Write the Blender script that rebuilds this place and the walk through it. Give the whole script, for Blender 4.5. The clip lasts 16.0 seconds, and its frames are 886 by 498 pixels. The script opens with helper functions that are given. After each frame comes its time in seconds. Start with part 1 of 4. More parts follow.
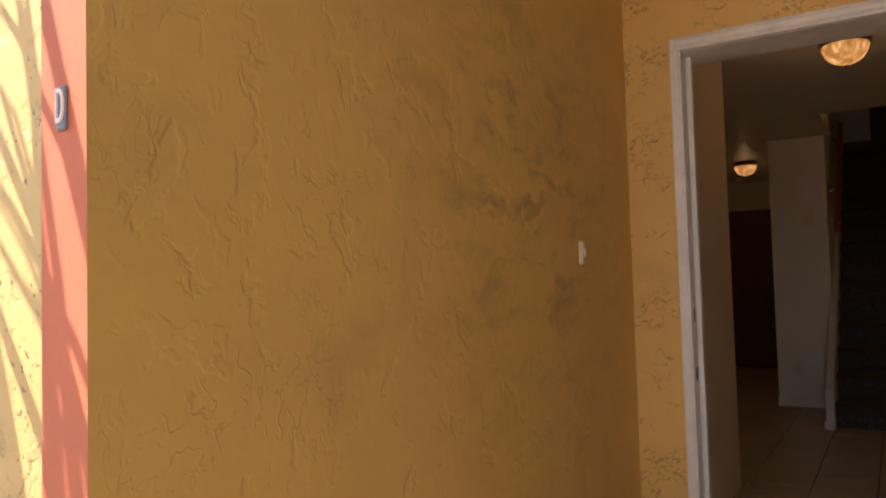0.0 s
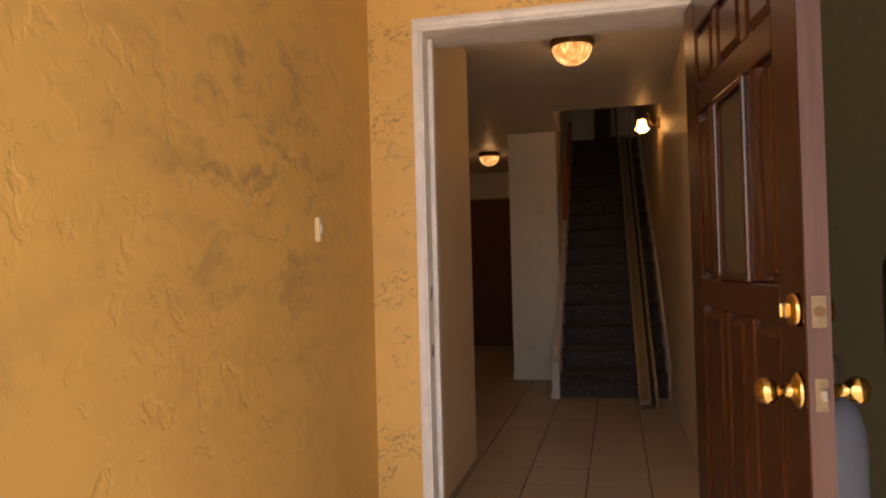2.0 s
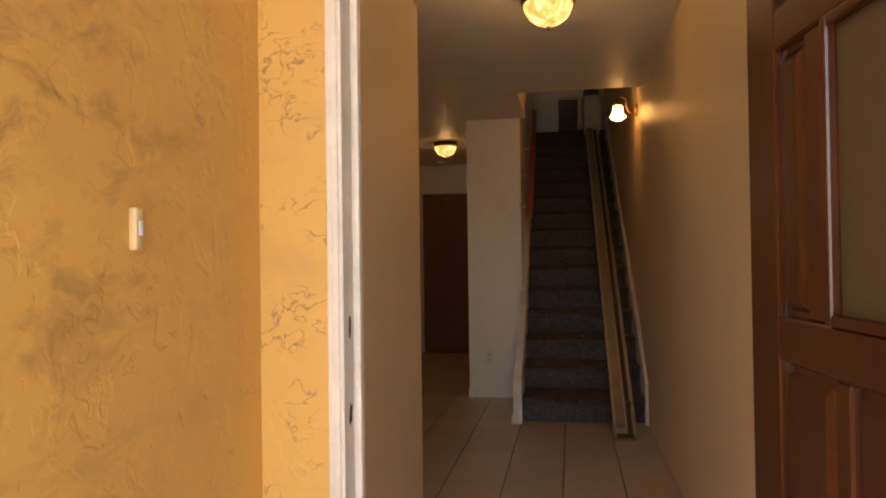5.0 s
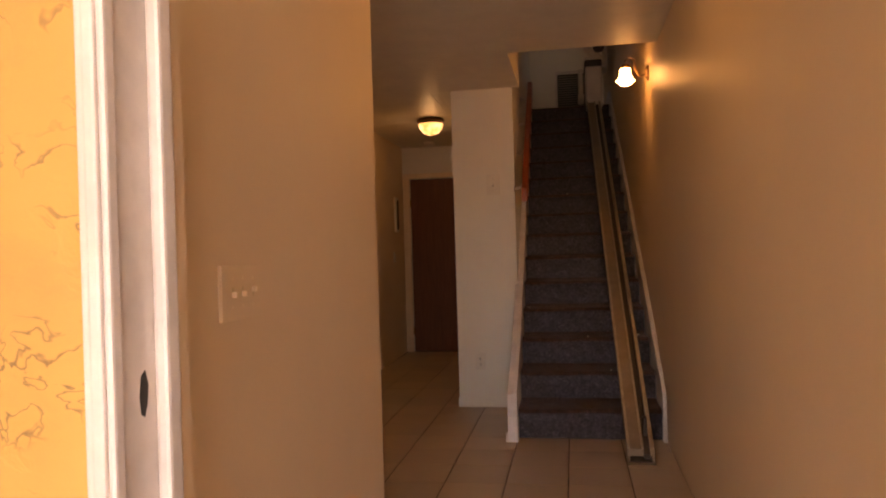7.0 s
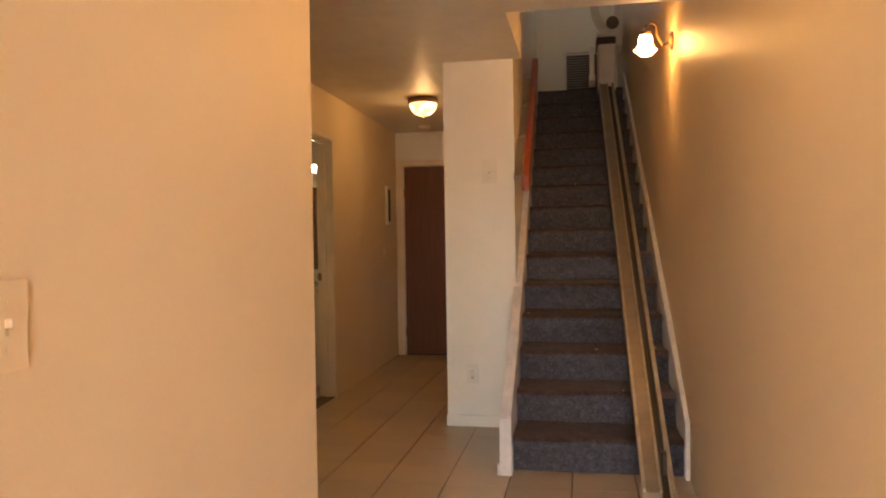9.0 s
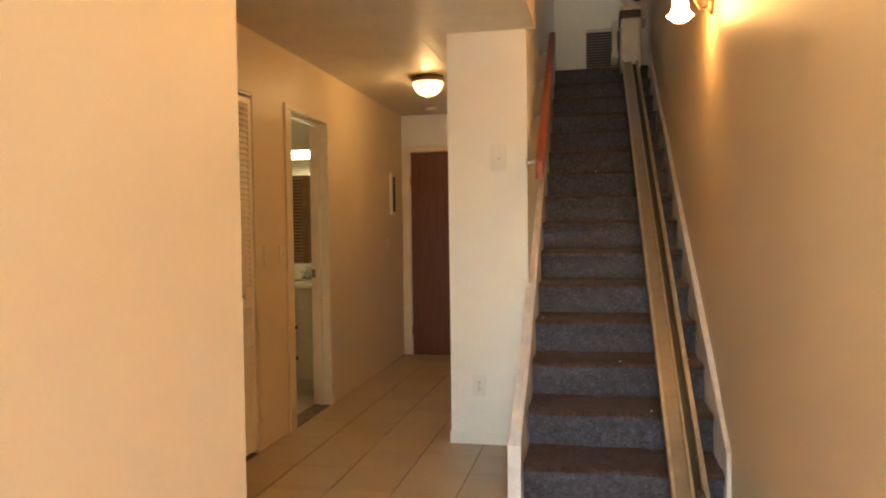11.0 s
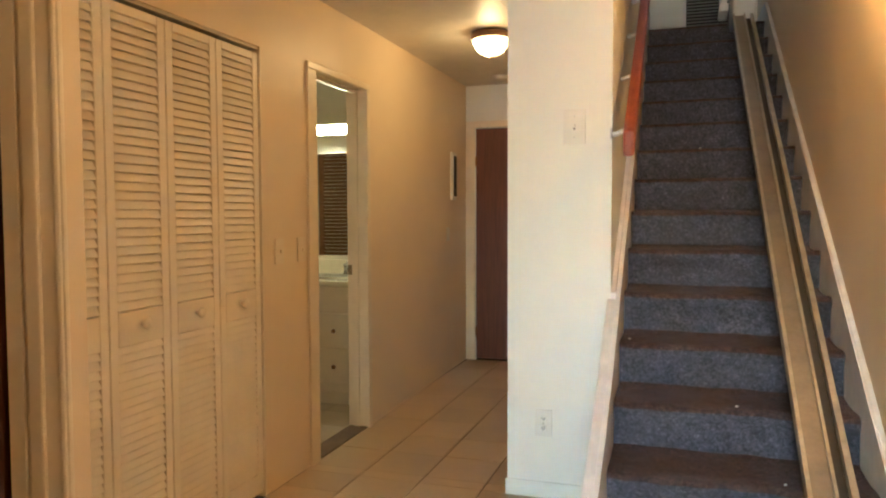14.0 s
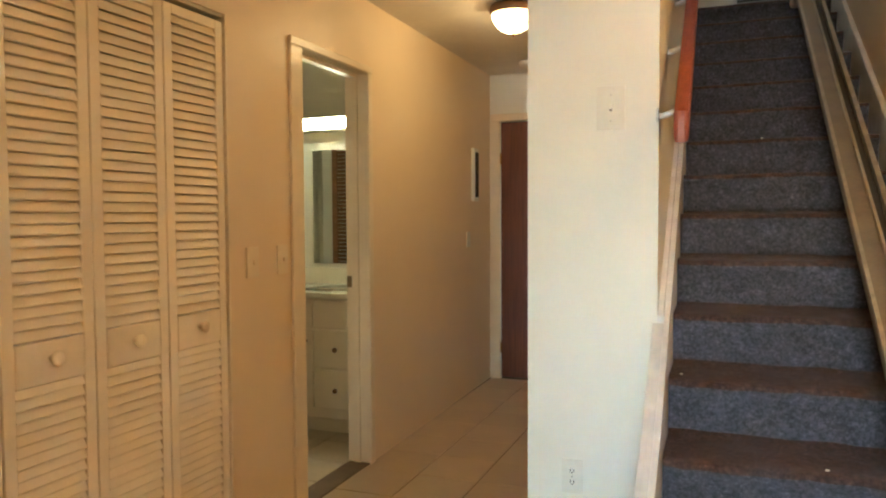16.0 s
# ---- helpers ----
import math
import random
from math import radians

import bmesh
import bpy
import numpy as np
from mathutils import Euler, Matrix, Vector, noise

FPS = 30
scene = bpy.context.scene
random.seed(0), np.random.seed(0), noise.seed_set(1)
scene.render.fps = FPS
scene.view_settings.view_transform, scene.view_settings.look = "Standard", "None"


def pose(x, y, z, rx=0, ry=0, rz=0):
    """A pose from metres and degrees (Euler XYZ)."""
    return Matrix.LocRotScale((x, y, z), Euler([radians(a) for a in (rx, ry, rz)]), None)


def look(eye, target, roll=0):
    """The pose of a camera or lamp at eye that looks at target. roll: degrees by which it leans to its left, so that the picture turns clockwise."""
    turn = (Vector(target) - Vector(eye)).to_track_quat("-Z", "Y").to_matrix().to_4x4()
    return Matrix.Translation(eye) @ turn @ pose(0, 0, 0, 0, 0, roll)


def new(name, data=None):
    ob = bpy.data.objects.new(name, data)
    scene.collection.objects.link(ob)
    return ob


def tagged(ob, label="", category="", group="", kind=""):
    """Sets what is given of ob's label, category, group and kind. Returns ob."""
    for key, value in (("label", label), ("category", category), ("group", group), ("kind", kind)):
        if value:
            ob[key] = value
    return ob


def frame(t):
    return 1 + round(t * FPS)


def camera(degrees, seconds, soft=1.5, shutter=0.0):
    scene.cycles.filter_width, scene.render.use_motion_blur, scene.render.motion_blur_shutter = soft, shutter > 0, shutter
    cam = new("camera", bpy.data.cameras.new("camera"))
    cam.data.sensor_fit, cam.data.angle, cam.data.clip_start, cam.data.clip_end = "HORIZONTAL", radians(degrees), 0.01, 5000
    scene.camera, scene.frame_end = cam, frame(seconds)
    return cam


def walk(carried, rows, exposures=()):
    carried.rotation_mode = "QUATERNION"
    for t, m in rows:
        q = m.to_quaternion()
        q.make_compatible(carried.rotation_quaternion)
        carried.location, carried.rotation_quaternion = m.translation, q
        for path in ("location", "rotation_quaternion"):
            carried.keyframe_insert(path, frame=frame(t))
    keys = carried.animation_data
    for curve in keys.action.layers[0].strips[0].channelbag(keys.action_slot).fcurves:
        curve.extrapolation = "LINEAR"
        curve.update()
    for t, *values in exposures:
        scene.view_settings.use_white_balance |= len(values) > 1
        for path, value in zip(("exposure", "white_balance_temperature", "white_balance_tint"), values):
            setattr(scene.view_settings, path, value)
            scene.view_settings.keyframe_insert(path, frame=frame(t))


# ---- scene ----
cam = camera(61.7, 16.0, soft=2.1)
PATH = [
    (0, (0.032, 0.296, 1.175), (-1.012, 1.999, 1.272), -1.6),
    (0.5, (0.048, 0.27, 1.171), (-0.812, 2.073, 1.264), -1.5),
    (1, (0.062, 0.255, 1.165), (-0.607, 2.138, 1.245), -1.1),
    (1.5, (0.061, 0.28, 1.152), (-0.441, 2.215, 1.207), -1.3),
    (2, (0.059, 0.398, 1.152), (-0.395, 2.346, 1.192), -1.5),
    (2.5, (0.072, 0.564, 1.164), (-0.396, 2.508, 1.203), -1.2),
    (3, (0.056, 0.689, 1.161), (-0.401, 2.636, 1.197), -0.5),
    (3.5, (0.002, 0.833, 1.182), (-0.365, 2.799, 1.211), -0.3),
    (4, (-0.04, 0.962, 1.192), (-0.399, 2.93, 1.224), -0.5),
    (6.5, (-0.073, 1.826, 1.212), (-0.38, 3.802, 1.217), -1.2),
    (7, (-0.064, 2.065, 1.21), (-0.409, 4.035, 1.209), -1.7),
    (7.5, (-0.043, 2.272, 1.215), (-0.432, 4.234, 1.211), -1.3),
    (8, (-0.057, 2.479, 1.224), (-0.453, 4.44, 1.212), -0.7),
    (8.5, (-0.077, 2.634, 1.224), (-0.442, 4.6, 1.21), -0.6),
    (9, (-0.061, 2.805, 1.228), (-0.427, 4.771, 1.207), -0.9),
    (11.5, (-0.084, 3.517, 1.292), (-0.537, 5.464, 1.228), -0.6),
    (12, (-0.055, 3.683, 1.303), (-0.575, 5.613, 1.232), -0.5),
    (12.5, (-0.046, 3.833, 1.302), (-0.632, 5.743, 1.218), 0.0),
    (13, (-0.093, 4.008, 1.307), (-0.706, 5.91, 1.212), 0.4),
    (13.5, (-0.144, 4.177, 1.314), (-0.759, 6.077, 1.217), 0.2),
    (14, (-0.165, 4.341, 1.305), (-0.791, 6.238, 1.207), -0.2),
    (14.5, (-0.173, 4.501, 1.309), (-0.838, 6.385, 1.215), -0.2),
    (15, (-0.184, 4.656, 1.298), (-0.87, 6.532, 1.202), -0.3),
    (15.5, (-0.217, 4.837, 1.315), (-0.919, 6.707, 1.217), -0.3),
    (16, (-0.255, 4.977, 1.304), (-0.972, 6.843, 1.214), -0.3),
]
walk(cam, [(t, look(eye, target, roll)) for t, eye, target, roll in PATH],
     [(0, 0.9, 7500, 24), (0.5, 1.1, 7500, 22), (1.5, 1.6, 7800, 24), (2.5, 2.15, 7800, 22), (3.5, 2.43, 7700, 18), (4, 2.5, 7700, 18), (6.5, 2.85, 8100, 28), (7, 3.05, 8700, 36), (7.5, 3.36, 8700, 36), (9, 4.3, 7500, 19),
      (11.5, 4.85, 6500, 6), (12.5, 5.1, 5950, 3), (14.5, 5.25, 5300, -2), (16, 5.25, 5250, -4)])

# ---- world, sun, exposure ----
world = bpy.data.worlds.new("sky")
scene.world = world
world.use_nodes = True
wn = world.node_tree
sky = wn.nodes.new("ShaderNodeTexSky")
sky.sky_type = "NISHITA"
sky.sun_disc = False
SUN_ELEVATION, SUN_AZIMUTH = radians(42), radians(218)
sky.sun_elevation, sky.sun_rotation = SUN_ELEVATION, SUN_AZIMUTH
wn.links.new(sky.outputs[0], wn.nodes["Background"].inputs[0])
wn.nodes["Background"].inputs[1].default_value = 0.15
sun = new("sun", bpy.data.lights.new("sun", "SUN"))
sun.data.energy, sun.data.angle, sun.data.color = 4.0, radians(0.5), (1.0, 0.93, 0.82)
sun_way = Vector((math.sin(SUN_AZIMUTH) * math.cos(SUN_ELEVATION), math.cos(SUN_AZIMUTH) * math.cos(SUN_ELEVATION), math.sin(SUN_ELEVATION)))
sun.matrix_world = look(sun_way * 30, (0, 0, 0))


# ---- materials ----
def nodes_of(m):
    m.use_nodes = True
    return m.node_tree, m.node_tree.nodes["Principled BSDF"]


def link(t, a, b):
    t.links.new(a, b)


def noise_node(t, scale, detail=4, rough=0.55, coord=None, stretch=None):
    n = t.nodes.new("ShaderNodeTexNoise")
    n.inputs["Scale"].default_value, n.inputs["Detail"].default_value, n.inputs["Roughness"].default_value = scale, detail, rough
    if coord is not None:
        if stretch:
            mp = t.nodes.new("ShaderNodeMapping")
            mp.inputs["Scale"].default_value = stretch
            link(t, coord, mp.inputs["Vector"])
            coord = mp.outputs["Vector"]
        link(t, coord, n.inputs["Vector"])
    return n


def ramp(t, fac, stops):
    r = t.nodes.new("ShaderNodeValToRGB")
    while len(r.color_ramp.elements) < len(stops):
        r.color_ramp.elements.new(0.5)
    for e, (p, c) in zip(r.color_ramp.elements, stops):
        e.position, e.color = p, (*c, 1) if len(c) == 3 else c
    link(t, fac, r.inputs["Fac"])
    return r


def mixed(t, fac, a, b, mode="MIX"):
    n = t.nodes.new("ShaderNodeMix")
    n.data_type, n.blend_type = "RGBA", mode
    for value, socket in ((fac, n.inputs[0]), (a, n.inputs[6]), (b, n.inputs[7])):
        if isinstance(value, (int, float)):
            socket.default_value = value
        elif isinstance(value, tuple):
            socket.default_value = (*value, 1)
        else:
            link(t, value, socket)
    return n.outputs[2]


def bumped(t, b, height, strength, distance):
    n = t.nodes.new("ShaderNodeBump")
    n.inputs["Strength"].default_value, n.inputs["Distance"].default_value = strength, distance
    link(t, height, n.inputs["Height"])
    link(t, n.outputs["Normal"], b.inputs["Normal"])
    return n


def shade(c, f):
    return tuple(min(1, v * f) for v in c)


def surface(name, base, rough=0.6, metal=0.0, var=0.12, scale=2.5, fine=70, bump=0.15, depth=0.002, stretch=None, random_tint=0.0):
    """A plain surface with stains at one scale and grain at another."""
    m = bpy.data.materials.new(name)
    t, b = nodes_of(m)
    pos = t.nodes.new("ShaderNodeNewGeometry").outputs["Position"]
    big = noise_node(t, scale, 5, 0.6, pos, stretch)
    small = noise_node(t, fine, 3, 0.6, pos, stretch)
    col = ramp(t, big.outputs["Fac"], [(0.3, shade(base, 1 - var)), (0.7, shade(base, 1 + var))]).outputs["Color"]
    grain = ramp(t, small.outputs["Fac"], [(0.3, (1 - var * 0.6,) * 3), (0.7, (1, 1, 1))]).outputs["Color"]
    col = mixed(t, 1.0, col, grain, "MULTIPLY")
    if random_tint:
        info = t.nodes.new("ShaderNodeObjectInfo")
        tint = ramp(t, info.outputs["Random"], [(0, (1 - random_tint,) * 3), (1, (1, 1, 1))]).outputs["Color"]
        col = mixed(t, 1.0, col, tint, "MULTIPLY")
    link(t, col, b.inputs["Base Color"])
    rr = ramp(t, big.outputs["Fac"], [(0.3, (max(0.02, rough - 0.4 * var),) * 3), (0.7, (min(1, rough + 0.4 * var),) * 3)])
    link(t, rr.outputs["Color"], b.inputs["Roughness"])
    b.inputs["Metallic"].default_value = metal
    if bump:
        bumped(t, b, small.outputs["Fac"], bump, depth)
    return m


def glow(name, color, strength):
    m = bpy.data.materials.new(name)
    t, b = nodes_of(m)
    b.inputs["Base Color"].default_value = (*color, 1)
    b.inputs["Roughness"].default_value = 0.25
    b.inputs["Emission Color"].default_value = (*color, 1)
    b.inputs["Emission Strength"].default_value = strength
    return m


def stucco(name, base, stain, heavy, cracks, smear=None, relief=0.5, pitted=0.0, sparse=0.56, vein=11, lump=7, across=0.8, thin=1.0):
    """Trowelled stucco: flat plateaus with ragged ridges, pits, hairline cracks and grey grime."""
    m = bpy.data.materials.new(name)
    t, b = nodes_of(m)
    pos = t.nodes.new("ShaderNodeNewGeometry").outputs["Position"]
    warp = noise_node(t, 5, 3, 0.6, pos)
    add = t.nodes.new("ShaderNodeVectorMath")
    add.operation = "MULTIPLY_ADD"
    link(t, warp.outputs["Color"], add.inputs[0])
    add.inputs[1].default_value = (0.16, 0.16, 0.16)
    link(t, pos, add.inputs[2])
    lumps = noise_node(t, lump, 5, 0.5, add.outputs[0], (1, 1, 0.8))
    flats = ramp(t, lumps.outputs["Fac"], [(0.36, (0, 0, 0)), (0.42, (0.6,) * 3), (0.6, (0.7,) * 3), (0.66, (1, 1, 1))])
    veins = noise_node(t, vein, 3, 0.5, add.outputs[0], (1, 1, across))
    ridge = ramp(t, veins.outputs["Fac"], [(0.5 - 0.045 * thin, (0, 0, 0)), (0.5, (1, 1, 1)), (0.5 + 0.02 * thin, (0, 0, 0))])
    patch = noise_node(t, 6.5, 2, 0.5, pos)
    some = ramp(t, patch.outputs["Fac"], [(sparse, (0, 0, 0)), (sparse + 0.1, (1, 1, 1))])
    ridges = mixed(t, 1.0, ridge.outputs["Color"], some.outputs["Color"], "MULTIPLY")
    grain = noise_node(t, 160, 3, 0.6, pos)
    fine = ramp(t, grain.outputs["Fac"], [(0.3, (0.0,) * 3), (0.7, (1,) * 3)])
    h = mixed(t, 0.035, mixed(t, 0.28, flats.outputs["Color"], ridges, "ADD"), fine.outputs["Color"])
    big = noise_node(t, 1.7, 5, 0.6, pos)
    col = ramp(t, big.outputs["Fac"], [(0.3, shade(base, 0.9)), (0.7, shade(base, 1.06))]).outputs["Color"]
    soot = noise_node(t, 2.2, 8, 0.7, add.outputs[0], (1.0, 1.0, 1.5))
    dirty = ramp(t, soot.outputs["Fac"], [(0.52, (0, 0, 0)), (0.72, (heavy,) * 3)])
    col = mixed(t, dirty.outputs["Color"], col, stain)
    if smear:  # a hand-worn patch of smudges
        dist = t.nodes.new("ShaderNodeVectorMath")
        dist.operation = "DISTANCE"
        link(t, pos, dist.inputs[0])
        dist.inputs[1].default_value = smear
        near = ramp(t, dist.outputs["Value"], [(0.05, (1, 1, 1)), (0.8, (0, 0, 0))])
        rub = noise_node(t, 6.0, 7, 0.68, add.outputs[0], (1.0, 0.7, 1.9))
        rubbed = ramp(t, rub.outputs["Fac"], [(0.49, (0, 0, 0)), (0.66, (0.72,) * 3)])
        col = mixed(t, mixed(t, 1.0, near.outputs["Color"], rubbed.outputs["Color"], "MULTIPLY"), col, shade(stain, 0.75))
    crack = mixed(t, cracks, (0, 0, 0), ridges)
    col = mixed(t, crack, col, shade(stain, 0.6))
    if pitted:  # clusters of small holes in the render
        hole = noise_node(t, 55, 2, 0.5, pos)
        where = noise_node(t, 8, 3, 0.6, pos)
        pits = mixed(t, 1.0, ramp(t, hole.outputs["Fac"], [(0.6, (0, 0, 0)), (0.66, (1, 1, 1))]).outputs["Color"], ramp(t, where.outputs["Fac"], [(0.5, (0, 0, 0)), (0.58, (pitted,) * 3)]).outputs["Color"], "MULTIPLY")
        col = mixed(t, pits, col, shade(stain, 0.5))
        h = mixed(t, 0.5, h, pits, "SUBTRACT")
    link(t, col, b.inputs["Base Color"])
    b.inputs["Roughness"].default_value = 0.5
    bumped(t, b, h, relief, 0.007)
    return m


def carpet(name, base, blot_color, amount):
    m = bpy.data.materials.new(name)
    t, b = nodes_of(m)
    pos = t.nodes.new("ShaderNodeNewGeometry").outputs["Position"]
    tuft = noise_node(t, 75, 5, 0.8, pos)
    blot = noise_node(t, 11, 6, 0.7, pos)
    nap = noise_node(t, 24, 5, 0.7, pos)
    col = ramp(t, tuft.outputs["Fac"], [(0.32, shade(base, 0.35)), (0.52, base), (0.72, shade(base, 2.2))]).outputs["Color"]
    col = mixed(t, 1.0, col, ramp(t, nap.outputs["Fac"], [(0.35, (0.6,) * 3), (0.65, (1, 1, 1))]).outputs["Color"], "MULTIPLY")
    worn = ramp(t, blot.outputs["Fac"], [(0.35, (amount * 0.4,) * 3), (0.65, (amount,) * 3)])
    col = mixed(t, worn.outputs["Color"], col, mixed(t, 1.0, col, blot_color, "MULTIPLY"))
    link(t, col, b.inputs["Base Color"])
    b.inputs["Roughness"].default_value = 0.97
    b.inputs["Sheen Weight"].default_value = 0.06
    bumped(t, b, tuft.outputs["Fac"], 0.8, 0.006)
    return m


def wood(name, dark, light, rough=0.3, axis="z", grain=9):
    m = bpy.data.materials.new(name)
    t, b = nodes_of(m)
    tc = t.nodes.new("ShaderNodeTexCoord").outputs["Object"]
    stretch = {"z": (1, 1, 0.06), "x": (0.06, 1, 1), "y": (1, 0.06, 1)}[axis]
    long = noise_node(t, grain * 6, 5, 0.65, tc, stretch)
    broad = noise_node(t, grain * 0.6, 3, 0.5, tc, stretch)
    col = ramp(t, long.outputs["Fac"], [(0.3, dark), (0.7, light)]).outputs["Color"]
    col = mixed(t, 0.6, col, ramp(t, broad.outputs["Fac"], [(0.3, (0.55,) * 3), (0.7, (1.0,) * 3)]).outputs["Color"], "MULTIPLY")
    link(t, col, b.inputs["Base Color"])
    b.inputs["Roughness"].default_value = rough
    bumped(t, b, long.outputs["Fac"], 0.12, 0.001)
    return m


M_PORCH = stucco("ochre_stucco", (0.72, 0.42, 0.12), (0.24, 0.17, 0.085), 0.25, 0.2, (-0.74, 2.0, 1.4), 0.36, 0.0, 0.53, 17, 12, 0.7, 0.7)
M_ENTRY = stucco("cracked_ochre_stucco", (0.72, 0.42, 0.12), (0.24, 0.17, 0.085), 0.3, 0.75, None, 0.26, 0.0, 0.46, 17, 9, 1.5, 0.6)
M_FACADE = stucco("yellow_stucco", (0.62, 0.47, 0.2), (0.36, 0.29, 0.15), 0.35, 0.6, None, 0.9, 0.9)
M_RED = surface("terracotta_paint", (0.55, 0.165, 0.095), 0.6, var=0.1, bump=0.1)
M_WALL = surface("cream_paint", (0.82, 0.645, 0.43), 0.42, var=0.035, scale=1.4, fine=120, bump=0.12, depth=0.0012)
M_WHITE = surface("white_paint", (0.82, 0.78, 0.67), 0.55, var=0.04, scale=2, fine=120, bump=0.12, depth=0.0012)
M_CEIL = surface("ceiling_texture", (0.76, 0.70, 0.60), 0.48, var=0.06, scale=6, fine=45, bump=0.5, depth=0.003)
M_TRIM = surface("cream_gloss_trim", (0.83, 0.69, 0.50), 0.32, var=0.05, scale=5, fine=60, bump=0.06, depth=0.001)
M_TRIMW = surface("chipped_white_trim", (0.78, 0.72, 0.66), 0.4, var=0.12, scale=8, fine=40, bump=0.25, depth=0.002)
M_LOUV = surface("peach_louvre_paint", (0.88, 0.75, 0.57), 0.4, var=0.05, scale=6, fine=90, bump=0.05)
M_TILE = surface("beige_ceramic", (0.58, 0.44, 0.285), 0.34, var=0.06, scale=4, fine=30, bump=0.05, depth=0.001, random_tint=0.14)
M_GROUT = surface("dark_grout", (0.17, 0.12, 0.085), 0.9, var=0.25, scale=6, fine=120, bump=0.3)
M_BTILE = surface("pale_bath_tile", (0.6, 0.5, 0.37), 0.3, var=0.08, scale=5, fine=40, bump=0.05, random_tint=0.1)
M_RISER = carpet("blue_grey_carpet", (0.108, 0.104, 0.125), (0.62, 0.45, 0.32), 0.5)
# browner tone for the treads than for the risers
M_TREAD = carpet("brown_carpet", (0.105, 0.076, 0.066), (0.74, 0.42, 0.25), 1.0)
M_DOOR = wood("mahogany_varnish", (0.028, 0.007, 0.0028), (0.078, 0.02, 0.0065), 0.25)
M_DOOREDGE = wood("bare_door_edge", (0.10, 0.044, 0.032), (0.15, 0.07, 0.054), 0.5)
M_PANE = surface("amber_obscure_panel", (0.075, 0.05, 0.02), 0.6, var=0.12, scale=30, fine=140, bump=0.35, depth=0.002)
M_FARDOOR = wood("dark_flush_door", (0.12, 0.031, 0.012), (0.19, 0.056, 0.022), 0.35)
M_HAND = wood("red_handrail", (0.23, 0.042, 0.014), (0.37, 0.08, 0.025), 0.42, "y")
M_BRASS = surface("polished_brass", (0.58, 0.36, 0.12), 0.16, 1.0, var=0.08, scale=30, fine=200, bump=0.0)
M_OLDBRASS = surface("worn_latch_brass", (0.27, 0.19, 0.11), 0.45, 0.6, var=0.2, scale=60, fine=200, bump=0.0)
M_STEEL = surface("satin_steel", (0.62, 0.58, 0.52), 0.3, 1.0, var=0.1, scale=20, fine=200, bump=0.0)
M_BRACKET = surface("white_enamelled_metal", (0.82, 0.8, 0.76), 0.25, 0.0, var=0.04, scale=20, bump=0.0)
M_BRONZE = surface("dark_bronze", (0.19, 0.10, 0.045), 0.38, 0.5, var=0.2, scale=20, fine=100, bump=0.05)
M_RAIL = surface("tan_aluminium", (0.26, 0.195, 0.125), 0.42, 0.3, var=0.18, scale=9, fine=60, bump=0.06)
# rail lips in a paler tone than the rail's middle
M_RAILLIP = surface("pale_rail_lip", (0.42, 0.34, 0.235), 0.4, 0.3, var=0.25, scale=14, fine=60, bump=0.06)
M_RAILDARK = surface("rail_groove", (0.05, 0.035, 0.022), 0.6, 0.2, var=0.25, bump=0.1)
M_LIFT = surface("aged_white_plastic", (0.66, 0.61, 0.54), 0.45, var=0.08, scale=8, fine=60, bump=0.05)
M_SEAT = surface("dark_vinyl", (0.06, 0.045, 0.04), 0.5, var=0.15, bump=0.1)
M_PLATE = surface("ivory_plastic", (0.78, 0.73, 0.62), 0.35, var=0.05, scale=10, bump=0.02)
M_PAINTED = surface("painted_over_plate", (0.86, 0.70, 0.49), 0.35, var=0.03, scale=8, bump=0.02)
# flat black for slots and black things, and for shade behind the side door
M_DARK = surface("black_slot_and_shade", (0.02, 0.018, 0.015), 0.7, var=0.1, bump=0.0)
M_BELL = surface("bell_plastic", (0.66, 0.5, 0.27), 0.4, var=0.06, bump=0.02)
M_CONC = surface("porch_concrete", (0.5, 0.45, 0.38), 0.85, var=0.15, scale=3, fine=60, bump=0.3)
M_GROUND = surface("pale_paving", (0.50, 0.46, 0.40), 0.9, var=0.2, scale=0.8, fine=25, bump=0.3)
M_VENT = surface("grey_grille", (0.26, 0.23, 0.2), 0.5, 0.2, var=0.15, bump=0.05)
M_VAN = surface("cream_laminate", (0.78, 0.68, 0.53), 0.4, var=0.06, bump=0.03)
M_BASIN = surface("cultured_marble", (0.78, 0.72, 0.58), 0.18, var=0.06, scale=6, bump=0.0)
M_BLOUV = wood("brown_louvre", (0.2, 0.09, 0.035), (0.36, 0.17, 0.07), 0.4, "x")
M_CURTAIN = surface("shower_curtain", (0.76, 0.7, 0.52), 0.6, var=0.08, bump=0.1)
M_BIN = surface("grey_blue_plastic", (0.13, 0.145, 0.18), 0.65, var=0.1, scale=5, bump=0.06)
# wall colour darkened to carry the shade behind the open door
M_OLIVE_SHADE = surface("olive_with_shade", (0.06, 0.047, 0.018), 0.9, var=0.2, scale=3, fine=50, bump=0.4, depth=0.004)
M_BARK = surface("shrub_bark", (0.16, 0.11, 0.07), 0.9, var=0.3, scale=12, bump=0.5)
M_PLATEBLUE = surface("blue_grey_enamel", (0.12, 0.17, 0.26), 0.35, var=0.08, bump=0.02)
M_LETTER = surface("white_enamel", (0.72, 0.76, 0.82), 0.35, var=0.05, bump=0.0)
M_LAMP = glow("lamp_glass", (1.0, 0.5, 0.12), 1.0)
lt, lb = nodes_of(M_LAMP)
lpos = lt.nodes.new("ShaderNodeNewGeometry").outputs["Position"]
swirl = noise_node(lt, 26, 3, 0.6, lpos, (1, 1, 0.5))
